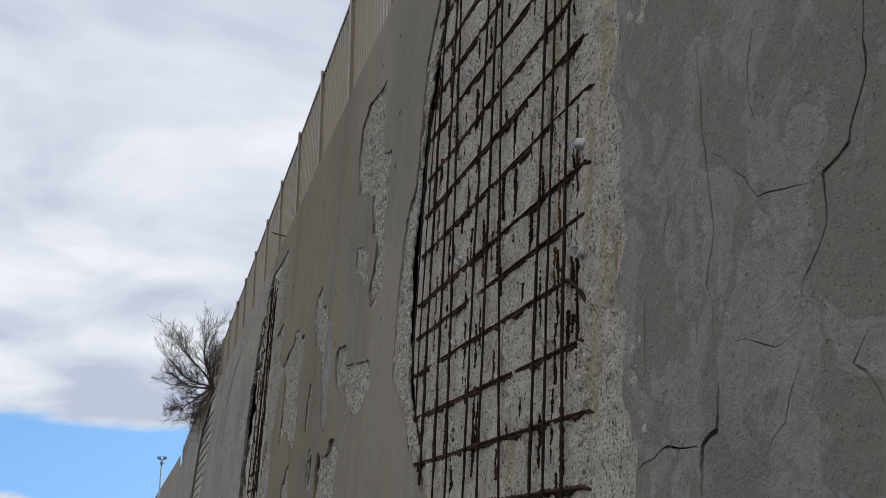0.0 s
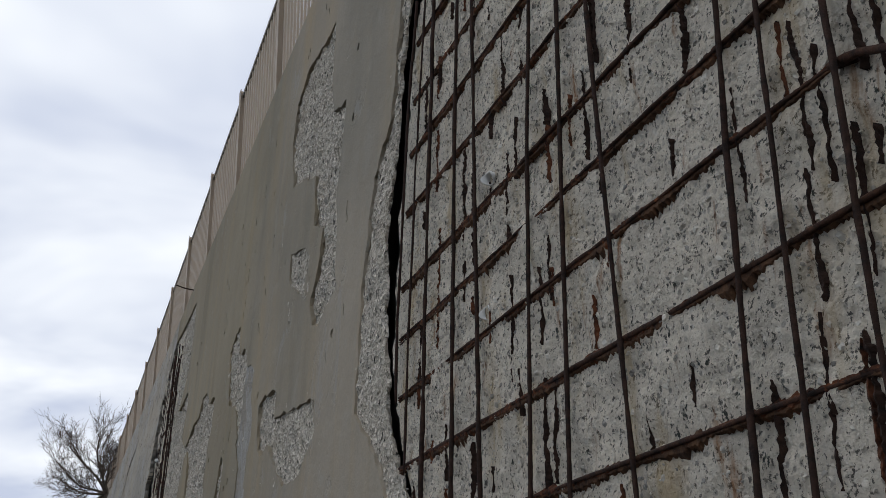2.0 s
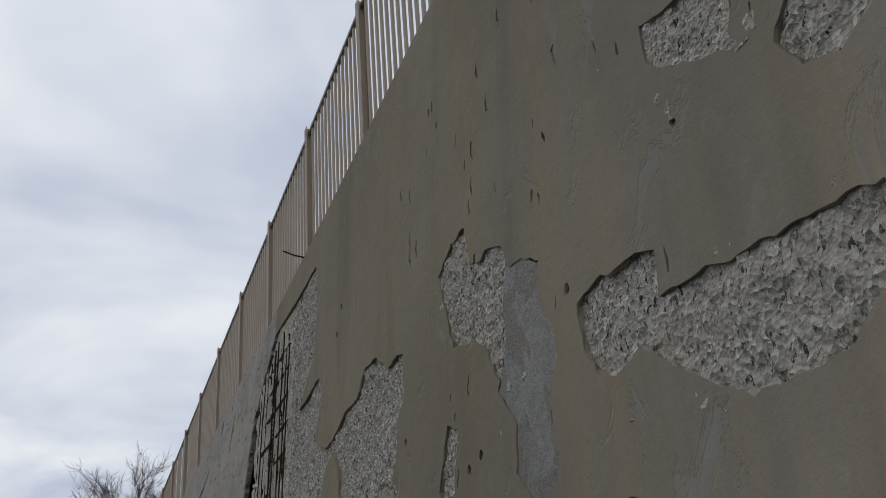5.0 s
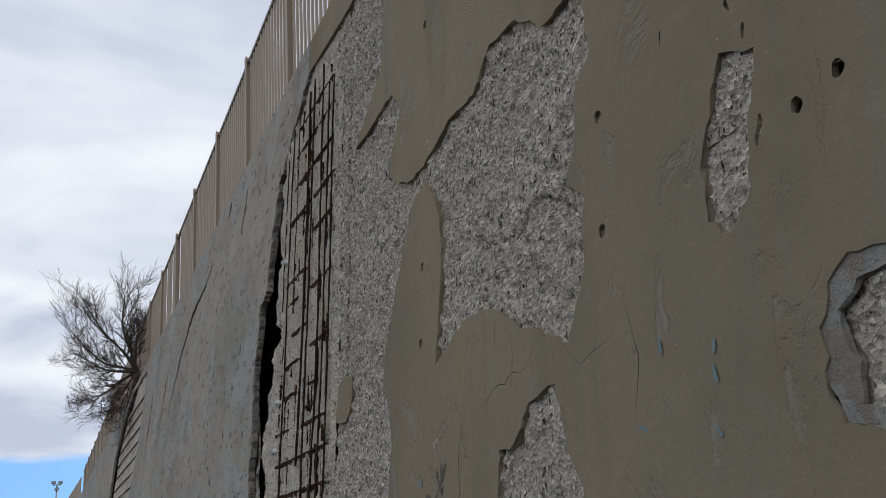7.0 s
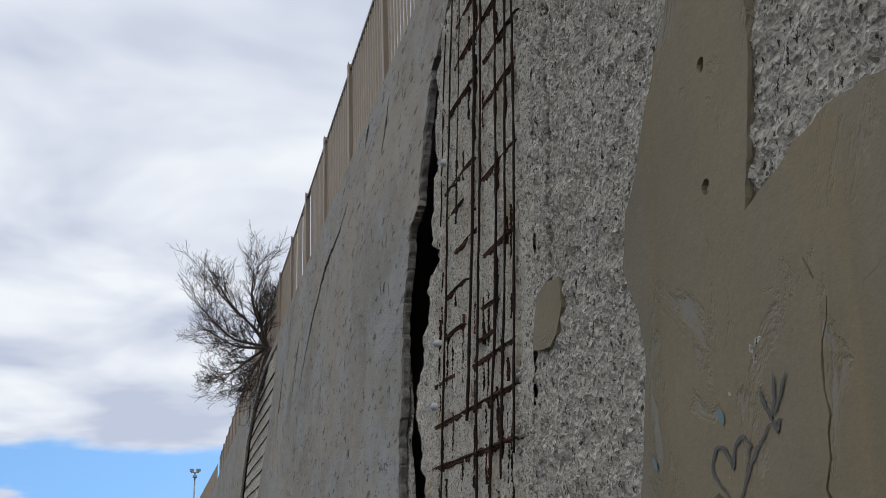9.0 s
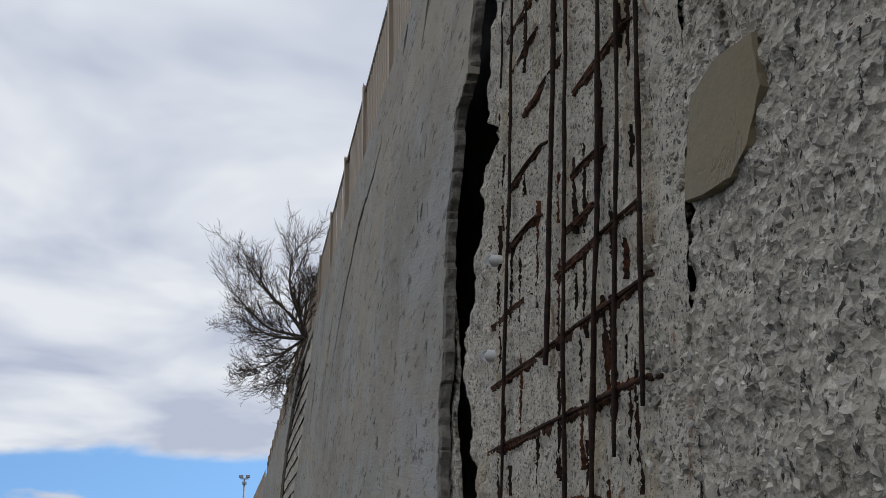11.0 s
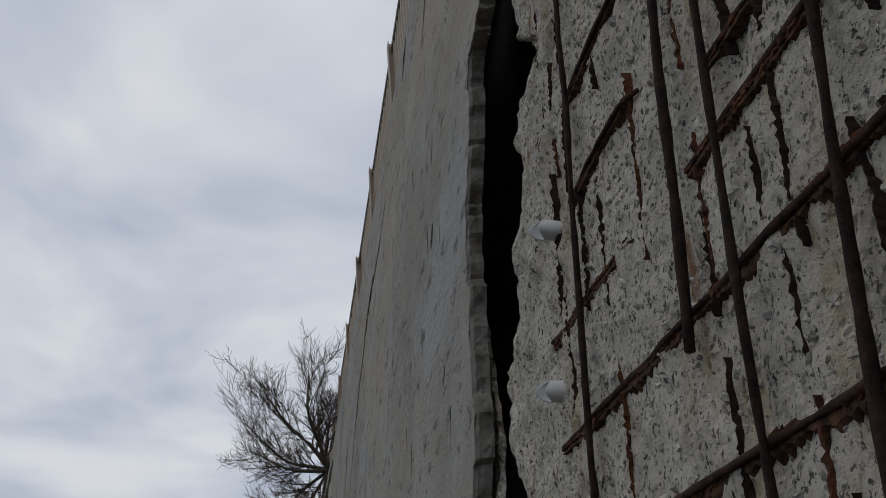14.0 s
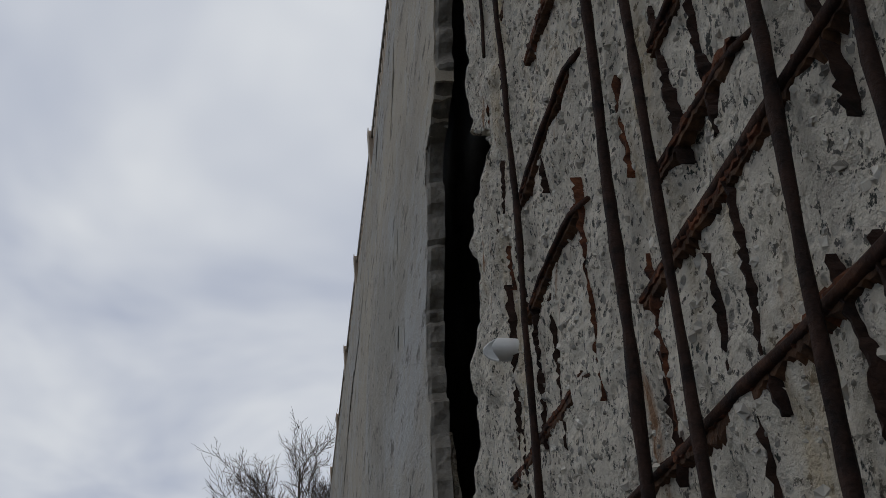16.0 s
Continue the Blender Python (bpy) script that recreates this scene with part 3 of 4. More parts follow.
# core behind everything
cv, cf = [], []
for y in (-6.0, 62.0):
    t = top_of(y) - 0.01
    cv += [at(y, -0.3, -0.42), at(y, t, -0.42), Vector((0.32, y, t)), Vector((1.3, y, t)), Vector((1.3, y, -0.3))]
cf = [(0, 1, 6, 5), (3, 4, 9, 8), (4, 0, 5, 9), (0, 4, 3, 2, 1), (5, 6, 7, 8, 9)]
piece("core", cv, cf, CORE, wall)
tv, tf = [], []
tv = [at(-6, top_of(-6), -0.002), at(62, top_of(62), -0.002), Vector((1.3, 62, top_of(62))), Vector((1.3, -6, top_of(-6)))]
tv += [v - Vector((0, 0, 0.012)) for v in tv]
piece("coping", tv, [(0, 3, 2, 1), (4, 5, 6, 7), (0, 1, 5, 4), (1, 2, 6, 5), (2, 3, 7, 6), (3, 0, 4, 7)], CORE, wall)


def bare(y, z, base, seed, rough=0.023):
    return -base + 0.014 * fractal(y, z, 0.22, 3, seed) + rough * fractal(y, z, 0.06, 3, seed + 4)


def smooth_step(v, a, b):
    t = np.clip((v - a) / (b - a), 0, 1)
    return t * t * (3 - 2 * t)


PANEL_Z = [1.0, 2.0, 2.37, 2.69, 3.04, 3.35, 3.74, 4.1, 4.4, 4.7, 5.2, 6.4]
PANEL_Y = [5.90, 6.00, 6.20, 6.36, 6.42, 6.40, 6.34, 6.28, 6.20, 6.10, 5.90, 5.80]
LIP_Z = [1.0, 2.15, 2.34, 2.64, 3.0, 3.2, 3.5, 3.85, 4.2, 4.54, 4.7, 5.2, 6.4]
LIP_Y = [6.00, 6.10, 6.27, 6.45, 6.55, 6.56, 6.55, 6.48, 6.42, 6.36, 6.27, 5.97, 5.87]


def panel_one(y, z):
    d = bare(y, z, 0.024, 1, 0.015)
    edge = np.interp(z, PANEL_Z, PANEL_Y) + 0.04 * fractal(y * 0 + 1.0, z, 0.3, 3, 5)
    d = d + 0.010 * (1 - smooth_step(y, 3.40, 3.72 + 0.16 * fractal(y, z, 0.3, 2, 6)))
    return d - 0.30 * smooth_step(y, edge, edge + 0.02)


def broken_lip(name, z0, z1, inner_at, outer_at, parent, label, seed):
    """The broken inner edge of the coat's backing beside the gap."""
    nz, nu = int((z1 - z0) / 0.014), 26
    z = np.linspace(z0, z1, nz)
    inner = inner_at(z) + 0.06 * fractal(z * 0 + 4.0, z, 0.35, 4, seed)
    outer = np.maximum(outer_at(z), inner + 0.03)
    u = np.concatenate([[0, 0, 0], np.linspace(0, 1, nu)])
    yy = inner[:, None] + (outer - inner)[:, None] * u[None, :]
    zz = np.repeat(z[:, None], len(u), 1)
    dd = -0.020 + 0.008 * u[None, :] ** 0.7 + 0.014 * fractal(yy, zz, 0.16, 3, seed + 2) + 0.012 * fractal(yy, zz, 0.04, 3, seed + 4)
    dd[:, 0], dd[:, 1] = -0.046, -0.036
    yy[:, 1] += 0.03 * fractal(z * 0, z, 0.05, 3, seed + 6)
    yy[:, 0] += 0.05
    verts = np.stack([K * zz - dd, yy, zz], -1).reshape(-1, 3)
    idx = np.arange(nz * len(u)).reshape(nz, len(u))
    faces = np.stack([idx[:-1, :-1], idx[1:, :-1], idx[1:, 1:], idx[:-1, 1:]], -1).reshape(-1, 4)
    return piece(name, verts.tolist(), faces.tolist(), AGG, parent, label)


def panel_two(y, z):
    d = bare(y, z, 0.024, 12, 0.015)
    edge = np.interp(z, [1.9, 2.25, 2.35, 2.49, 2.67, 2.86, 3.04, 3.14, 3.38, 3.57, 3.72, 3.78, 3.86, 3.95, 4.13, 4.38, 5.17, 5.7],
                     [17.10, 17.10, 17.00, 17.08, 17.15, 17.24, 17.28, 17.22, 17.08, 17.03, 17.00, 16.82, 16.79, 16.93, 16.96, 16.88, 16.85, 16.67]) + 0.03 * fractal(y * 0 + 2.0, z, 0.2, 3, 15)
    slot = smooth_step(y, edge, edge + 0.025)
    ridge = smooth_step(y, edge - 0.32, edge - 0.2) * (1 - slot)
    d = d + ridge * (0.015 + 0.03 * fractal(y, z, 0.12, 3, 17))
    low = 1 - smooth_step(z, 2.0 + 0.12 * np.sin(4.0 * y), 2.2 + 0.10 * np.sin(5.0 * y + 1))
    d = d + 0.012 * low * (1 - slot)
    d = d + 0.004 * (1 - smooth_step(y, 15.2, 15.42 + 0.1 * fractal(y, z, 0.3, 2, 16)))
    return d - 0.30 * slot


broken_lip("broken_lip", 1.5, 6.3, lambda z: np.interp(z, LIP_Z, LIP_Y),
           lambda z: np.interp(z, [1.0, 1.8, 2.17, 2.54, 2.70, 3.06, 3.4, 3.86, 4.05, 4.36, 5.0, 5.45, 6.4], [5.8, 6.0, 6.36, 6.66, 6.93, 6.93, 6.9, 6.8, 6.58, 6.52, 6.44, 6.15, 6.1]),
           wall, "rough broken concrete edge beside a dark gap", 61)
broken_lip("broken_lip", 1.85, 3.42, lambda z: np.interp(z, [1.8, 2.22, 2.30, 2.59, 2.75, 2.95, 3.28, 3.42], [17.22, 17.28, 17.36, 17.48, 17.52, 17.50, 17.66, 17.68]),
           lambda z: np.interp(z, [1.8, 2.25, 2.6, 2.95, 3.3, 3.45], [17.34, 17.56, 17.69, 17.72, 17.68, 17.66]),
           wall, "rough broken concrete edge beside a dark gap", 161)
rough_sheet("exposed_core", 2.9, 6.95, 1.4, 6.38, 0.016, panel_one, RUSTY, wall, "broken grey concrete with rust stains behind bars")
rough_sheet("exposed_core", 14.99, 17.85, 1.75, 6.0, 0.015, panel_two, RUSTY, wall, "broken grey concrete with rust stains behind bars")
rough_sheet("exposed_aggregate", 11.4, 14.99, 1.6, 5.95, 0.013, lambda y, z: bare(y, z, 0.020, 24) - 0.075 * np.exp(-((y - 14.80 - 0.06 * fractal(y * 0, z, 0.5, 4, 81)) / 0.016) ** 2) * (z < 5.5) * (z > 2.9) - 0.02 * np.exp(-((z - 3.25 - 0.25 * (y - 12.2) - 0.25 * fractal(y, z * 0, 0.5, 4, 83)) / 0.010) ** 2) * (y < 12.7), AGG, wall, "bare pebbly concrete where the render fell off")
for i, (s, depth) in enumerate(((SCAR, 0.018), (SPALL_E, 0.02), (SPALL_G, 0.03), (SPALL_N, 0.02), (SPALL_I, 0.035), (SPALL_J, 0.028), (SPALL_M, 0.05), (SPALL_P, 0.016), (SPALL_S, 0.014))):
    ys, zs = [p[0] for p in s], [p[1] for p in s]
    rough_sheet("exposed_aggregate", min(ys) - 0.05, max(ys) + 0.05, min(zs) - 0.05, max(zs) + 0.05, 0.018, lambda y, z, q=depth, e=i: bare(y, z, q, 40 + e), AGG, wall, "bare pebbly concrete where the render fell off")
rough_sheet("exposed_core", 28.4, 38.2, 1.4, 6.1, 0.06, lambda y, z: -0.03 + 0.04 * fractal(y, z, 0.4, 3, 70) - 0.25 * smooth_step(y - np.interp(z, [1.6, 3.0, 4.0, 5.0, 5.57, 5.95], [37.0, 36.1, 35.3, 34.3, 32.6, 30.4]), 0.0, 0.15), RUSTY, wall, "broken grey concrete in the far opening")


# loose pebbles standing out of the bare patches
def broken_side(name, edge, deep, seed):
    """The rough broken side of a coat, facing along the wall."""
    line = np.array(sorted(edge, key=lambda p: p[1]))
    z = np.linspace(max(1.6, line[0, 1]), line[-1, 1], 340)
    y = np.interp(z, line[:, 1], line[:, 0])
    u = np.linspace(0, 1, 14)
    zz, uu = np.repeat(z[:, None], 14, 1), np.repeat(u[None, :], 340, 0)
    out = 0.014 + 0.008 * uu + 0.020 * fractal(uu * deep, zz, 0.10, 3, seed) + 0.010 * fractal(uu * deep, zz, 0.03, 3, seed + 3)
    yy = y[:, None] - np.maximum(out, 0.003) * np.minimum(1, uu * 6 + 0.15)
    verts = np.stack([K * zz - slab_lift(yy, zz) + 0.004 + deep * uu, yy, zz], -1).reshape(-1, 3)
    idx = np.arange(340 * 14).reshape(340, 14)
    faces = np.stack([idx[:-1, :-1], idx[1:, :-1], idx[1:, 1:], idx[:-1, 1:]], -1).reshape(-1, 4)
    return piece(name, verts.tolist(), faces.tolist(), DIRT_SHADE, wall, "rough broken side of the slab beside the gap")


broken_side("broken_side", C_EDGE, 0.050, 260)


def pebbles(name, outline, count, size, depth, seed, rough=0.023):
    rng = np.random.default_rng(seed)
    loop = np.array(outline)
    lo, hi = loop.min(0), loop.max(0)
    pts = lo + rng.random((count * 4, 2)) * (hi - lo)
    a, b = loop, np.roll(loop, -1, 0)
    odd = np.zeros(len(pts), int)
    for (y0, z0), (y1, z1) in zip(a, b):
        if y0 == y1 and z0 == z1 or z0 == z1:
            continue
        odd += (((z0 > pts[:, 1]) != (z1 > pts[:, 1])) & (pts[:, 0] < (y1 - y0) * (pts[:, 1] - z0) / (z1 - z0) + y0))
    pts = pts[odd % 2 == 1][:count]
    unit = np.array([(1, 0, 0), (-1, 0, 0), (0, 1, 0), (0, -1, 0), (0, 0, 1), (0, 0, -1), (.6, .6, .6), (.6, -.6, .6), (.6, .6, -.6), (.6, -.6, -.6), (-.6, .6, .6), (-.6, -.6, .6), (-.6, .6, -.6), (-.6, -.6, -.6)])
    tris = [(0, 6, 2), (2, 6, 4), (4, 6, 0), (0, 4, 7), (4, 3, 7), (3, 0, 7), (0, 2, 8), (2, 5, 8), (5, 0, 8), (0, 9, 3), (3, 9, 5), (5, 9, 0),
            (1, 2, 10), (2, 4, 10), (4, 1, 10), (1, 11, 4), (4, 11, 3), (3, 11, 1), (1, 12, 2), (2, 12, 5), (5, 12, 1), (1, 3, 13), (3, 5, 13), (5, 1, 13)]
    verts, faces = [], []
    for y, z in pts:
        r = size * (0.4 + 1.1 * rng.random() ** 3)
        turn = rng.normal(size=(3, 3))
        q, _ = np.linalg.qr(turn)
        v = (unit * (1 + 0.13 * rng.normal(size=(14, 1))) * np.array([1.0, 0.75, 0.6]) * r) @ q
        base = bare(np.array([y]), np.array([z]), depth, seed, rough)[0]
        s = len(verts)
        verts += (v + np.array([K * z - base + r * 0.42, y, z])).tolist()
        faces += [(i + s, j + s, k + s) for i, j, k in tris]
    ob = piece(name, verts, faces, PEBBLE, wall, "pale pebbles in the bare concrete")
    ob["kind"] = "stuff"
    return ob


pebbles("aggregate_stones", SPALL_K2 + SPALL_K + [(15.36, 1.9), (15.2, 5.8)], 11500, 0.0135, 0.019, 24)
pebbles("aggregate_stones", [(3.14, 1.6), (3.62, 1.6), (3.64, 2.3), (3.50, 3.0), (3.22, 3.1), (3.14, 2.4)], 1000, 0.0125, 0.016, 1, 0.015)
pebbles("aggregate_stones", [(3.62, 1.7), (6.15, 1.9), (6.25, 3.4), (6.0, 4.8), (3.62, 4.4)], 5200, 0.0100, 0.022, 1, 0.015)
pebbles("aggregate_stones", [(15.30, 2.12), (16.95, 2.0), (16.85, 3.4), (16.75, 4.4), (16.5, 5.5), (15.25, 5.5)], 5200, 0.0095, 0.022, 12, 0.015)
for i, (s, depth, n) in enumerate(((SCAR, 0.018, 1400), (SPALL_E, 0.02, 900), (SPALL_G, 0.03, 300), (SPALL_N, 0.02, 150), (SPALL_I, 0.035, 800), (SPALL_J, 0.028, 180), (SPALL_M, 0.05, 700))):
    pebbles("aggregate_stones", s, n, 0.0100, depth, 40 + i)


# ---- reinforcement ----
def bar_mesh(points, radius, seed, sides=6, step=0.04):
    """A ribbed, rust-swollen bar along a slightly bent line."""
    verts, faces, line, radii = [], [], [], []
    for (p, q) in zip(points[:-1], points[1:]):
        p, q = Vector(p), Vector(q)
        k = max(2, int((q - p).length / step))
        for i in range(k):
            line.append(p.lerp(q, i / k))
    line.append(Vector(points[-1]))
    for i, p in enumerate(line):
        w = 0.014 * one_noise(p.y * 3 + p.z * 3, seed, 0.5, seed)
        p.y += w
        p.x += 0.6 * w
        radii.append(0.66 * radius * (1 + 0.12 * (i % 2) + 0.5 * one_noise(p.y + p.z, seed * 1.7, 0.12, seed)))
    tube(verts, faces, line, radii, sides)
    return verts, faces


def bars(parent, uprights, levels, depth, seed):
    for i, (r, line) in enumerate(uprights):
        v, f = bar_mesh([at(y, z, -depth + 0.022) for y, z in line], r, seed + i)
        piece("upright_bar", v, f, BAR, parent, smooth=True)
    for i, (z, a, b, r) in enumerate(levels):
        v, f = bar_mesh([at(a - 0.04, z - 0.02, -depth - 0.004), at(a + 0.03, z - 0.005, -depth + 0.005), at((a + b) / 2, z, -depth + 0.006), at(b, z + 0.006, -depth + 0.002)], 0.85 * r, seed + 40 + i)
        piece("cross_bar", v, f, BAR_RED, parent, smooth=True)
        crust(z, a, b, depth, r, seed + 80 + i, parent)


def flaky_strip(line, half, depth, seed, parent, name, material, thick=0.010):
    """One ragged low ridge along a line of (y, z) points."""
    rng = random.Random(seed)
    verts, faces = [], []
    n = len(line)
    for i, (y, z) in enumerate(line):
        a, b = line[max(0, i - 1)], line[min(n - 1, i + 1)]
        dy, dz = b[0] - a[0], b[1] - a[1]
        l = math.hypot(dy, dz) or 1.0
        py, pz = -dz / l, dy / l
        end = min(1.0, 0.35 + 8.0 * min(i, n - 1 - i) / n)
        swell = 0.55 + 1.3 * max(0.0, one_noise(y * 2 + z, z * 2 + seed, 0.2, seed) + 0.25)
        w1, w2 = half * end * swell * rng.uniform(0.25, 1.5), half * end * swell * rng.uniform(0.25, 1.5)
        out = rng.uniform(0.1, 1.0) * thick
        verts += [at(y + py * w1, z + pz * w1, -depth - 0.014), at(y + py * w1 * 0.4, z + pz * w1 * 0.4, -depth + out), at(y - py * w2 * 0.4, z - pz * w2 * 0.4, -depth + out * 0.8), at(y - py * w2, z - pz * w2, -depth - 0.014)]
    for i in range(n - 1):
        for k in range(3):
            faces.append((4 * i + k, 4 * i + k + 1, 4 * i + k + 5, 4 * i + k + 4))
    piece(name, verts, faces, material, parent)


def crust(z, a, b, depth, r, seed, parent):
    """Flaking rust hugging a cross bar, and the stained concrete round it."""
    n = int((b - a) / 0.007)
    wave = random.Random(seed).uniform(0, 6)
    line = [(a + (b - a) * i / n, z - 0.002 + 0.003 * math.sin(i * 0.11 + wave)) for i in range(n + 1)]
    flaky_strip(line, r * 1.2, depth - 0.004, seed, parent, "rust_crust", SCALE_RUST, 0.006)
    flaky_strip([(y, q - 0.008) for y, q in line], r * 1.5, depth - 0.003, seed + 7, parent, "rust_stain", STAIN, 0.003)


def grooves(parent, spots, depth, seed):
    """Upright dark strips between the bars: rust-filled imprints and the shade of fissures."""
    for i, (y, z0, z1) in enumerate(spots):
        n = max(6, int((z1 - z0) / 0.008))
        flaky_strip([(y + 0.012 * one_noise(i * 3.7, z0 + (z1 - z0) * k / n, 0.12, seed), z0 + (z1 - z0) * k / n) for k in range(n + 1)], 0.0042 if i % 3 else 0.0078, depth, seed + i, parent, "rust_shade_strip", BAR if i % 4 else SCALE_RUST)


def more_grooves(parent, uprights, y0, y1, z0, z1, count, depth, seed):
    # extra dark strips stand in for shaded fissures and rust near the uprights
    rng = random.Random(seed)
    spots = []
    lines = [line[1][0] + dy for r, line in uprights for dy in (0.105, -0.05)]
    for i in range(count):
        y = rng.choice(lines) + rng.uniform(-0.008, 0.008)
        z = rng.uniform(z0, z1)
        if y0 < y < y1:
            spots.append((y, z, z + rng.uniform(0.07, 0.30)))
    grooves(parent, spots, depth, seed)


mesh_one = new("reinforcement_mesh")
tagged(mesh_one, "rusty steel reinforcing grid bared in the broken concrete wall", "reinforcement", "bared reinforcement grids")
up_one = [(0.010, [(3.757, 1.5), (3.757, 1.85), (3.763, 2.33), (3.745, 3.11), (3.71, 4.2)]), (0.009, [(3.96, 1.5), (3.956, 1.86), (3.944, 2.58), (3.917, 3.24), (3.88, 4.4)]),
          (0.010, [(4.115, 1.5), (4.108, 1.88), (4.08, 2.61), (4.045, 3.2), (3.98, 4.6)]), (0.010, [(4.49, 1.5), (4.52, 1.93), (4.587, 2.81), (4.64, 3.62), (4.70, 4.8)]),
          (0.010, [(4.835, 1.6), (4.828, 2.1), (4.816, 2.8), (4.795, 3.78), (4.77, 5.2)]), (0.009, [(5.07, 1.6), (5.05, 2.2), (5.03, 3.1), (4.97, 3.92), (4.91, 5.3)]),
          (0.010, [(5.39, 1.6), (5.41, 2.2), (5.45, 3.1), (5.50, 4.35), (5.55, 5.7)]), (0.010, [(5.64, 1.7), (5.648, 2.3), (5.65, 3.6), (5.63, 4.45), (5.60, 5.8)]),
          (0.011, [(5.94, 1.9), (5.94, 2.4), (5.937, 3.4), (5.91, 4.7), (5.88, 5.8)]), (0.007, [(6.13, 2.3), (6.13, 2.8), (6.10, 3.6), (6.02, 4.6)]), (0.009, [(6.26, 2.6), (6.27, 3.0), (6.22, 4.0), (6.15, 4.5)])]
lev_one = [(z, 3.55 + 0.05 * math.sin(9 * z), 6.30 - 0.09 * abs(z - 3.0), 0.010 if i % 2 else 0.012) for i, z in enumerate((1.75, 2.04, 2.333, 2.87, 3.10, 3.44, 3.72, 3.98, 4.28, 4.57, 4.86, 5.15))]
lev_one.append((2.625, 3.76, 6.28, 0.011))
bars(mesh_one, up_one, lev_one, 0.020, 100)
v, f = bar_mesh([at(3.78, 2.622, -0.014), at(3.70, 2.60, -0.006), at(3.62, 2.556, 0.004), at(3.53, 2.46, -0.012)], 0.013, 190)
piece("bent_bar_end", v, f, BAR_RED, mesh_one, "rust-flaked bar end bent downward", smooth=True)
grooves(mesh_one, [(3.66 + 0.05 * k, 2.95 - 0.38 * k, 3.25 - 0.38 * k) for k in range(4)] + [(3.85 + 0.02 * k, 2.85 - 0.33 * k, 3.12 - 0.33 * k) for k in range(4)], 0.019, 290)
grooves(mesh_one, [(3.82, 1.7, 2.1), (3.82, 2.4, 2.7), (4.3, 2.1, 2.25), (4.3, 2.65, 2.75), (4.7, 2.35, 2.5), (5.2, 2.4, 2.75), (5.22, 2.85, 3.2), (5.25, 3.4, 3.7), (5.85, 2.7, 3.2), (4.45, 3.0, 3.4), (4.7, 2.9, 3.2), (5.1, 3.4, 3.8), (3.86, 2.9, 3.3), (3.66, 2.2, 3.4), (5.6, 3.0, 3.3)], 0.020, 300)

more_grooves(mesh_one, up_one, 3.6, 6.2, 1.7, 4.9, 120, 0.020, 320)

mesh_two = new("reinforcement_mesh")
tagged(mesh_two, "rusty steel reinforcing grid bared beside a deep gap", "reinforcement", "bared reinforcement grids")
up_two = [(0.009, [(16.60, 1.95), (16.598, 2.07), (16.556, 2.79), (16.525, 3.45), (16.50, 4.73), (16.46, 5.6)]), (0.013, [(16.03, 2.66), (16.01, 2.88), (16.0, 3.16), (15.95, 3.6), (15.93, 4.4), (15.92, 5.7)]),
          (0.010, [(15.85, 1.98), (15.855, 2.48), (15.85, 2.75), (15.838, 3.1), (15.80, 4.0), (15.79, 5.75)]), (0.011, [(15.63, 2.14), (15.60, 2.46), (15.573, 2.75), (15.54, 3.0), (15.50, 3.6), (15.52, 5.75)]),
          (0.009, [(15.445, 2.3), (15.43, 2.6), (15.41, 2.85), (15.36, 3.25), (15.34, 4.2), (15.33, 5.5)]), (0.010, [(15.25, 2.4), (15.22, 3.0), (15.20, 3.8), (15.215, 4.8), (15.20, 5.5)]),
          (0.006, [(16.30, 3.9), (16.28, 4.8), (16.27, 5.75)]), (0.007, [(16.68, 4.0), (16.66, 4.8), (16.60, 5.6)])]
lev_two = [(2.222, 15.62, 17.02, 0.012), (2.478, 15.22, 16.86, 0.012), (2.729, 15.20, 16.82, 0.011), (2.985, 16.28, 16.84, 0.009), (2.95, 15.22, 15.99, 0.011), (3.07, 15.62, 15.88, 0.009),
           (3.23, 15.56, 15.82, 0.009), (3.25, 16.2, 16.62, 0.008), (3.50, 16.13, 16.60, 0.010), (3.525, 15.33, 15.80, 0.010), (3.735, 15.90, 16.40, 0.010), (3.98, 15.23, 15.86, 0.010),
           (4.02, 16.20, 16.56, 0.009), (4.21, 16.02, 16.70, 0.009), (4.44, 15.18, 15.80, 0.010), (4.72, 15.20, 15.80, 0.010), (4.74, 16.03, 16.58, 0.010), (5.02, 15.25, 16.45, 0.010),
           (5.30, 15.25, 16.55, 0.010), (5.55, 15.30, 16.35, 0.009)]
bars(mesh_two, up_two, lev_two, 0.020, 500)
v, f = [], []
tube(v, f, [at(17.02, 2.212, -0.03), at(16.7, 2.19, 0.02), at(16.35, 2.165, 0.02), at(16.06, 2.144, 0.02), at(16.04, 2.125, 0.02), at(16.035, 2.06, 0.02)], 0.0022, 6)
piece("tie_wire", v, f, BAR, mesh_two, "thin bent tie wire")
grooves(mesh_two, [(15.75, 2.3, 2.5), (15.75, 2.55, 2.7), (15.78, 2.75, 2.9), (15.50, 2.4, 2.75), (16.4, 2.5, 2.8), (16.42, 2.9, 3.2), (16.2, 2.3, 2.45), (15.98, 2.3, 2.42), (16.2, 2.9, 3.3), (15.7, 3.0, 3.3), (16.75, 3.0, 3.4), (15.48, 2.85, 3.1)], 0.020, 700)

more_grooves(mesh_two, up_two, 15.3, 16.8, 2.1, 5.5, 75, 0.020, 720)

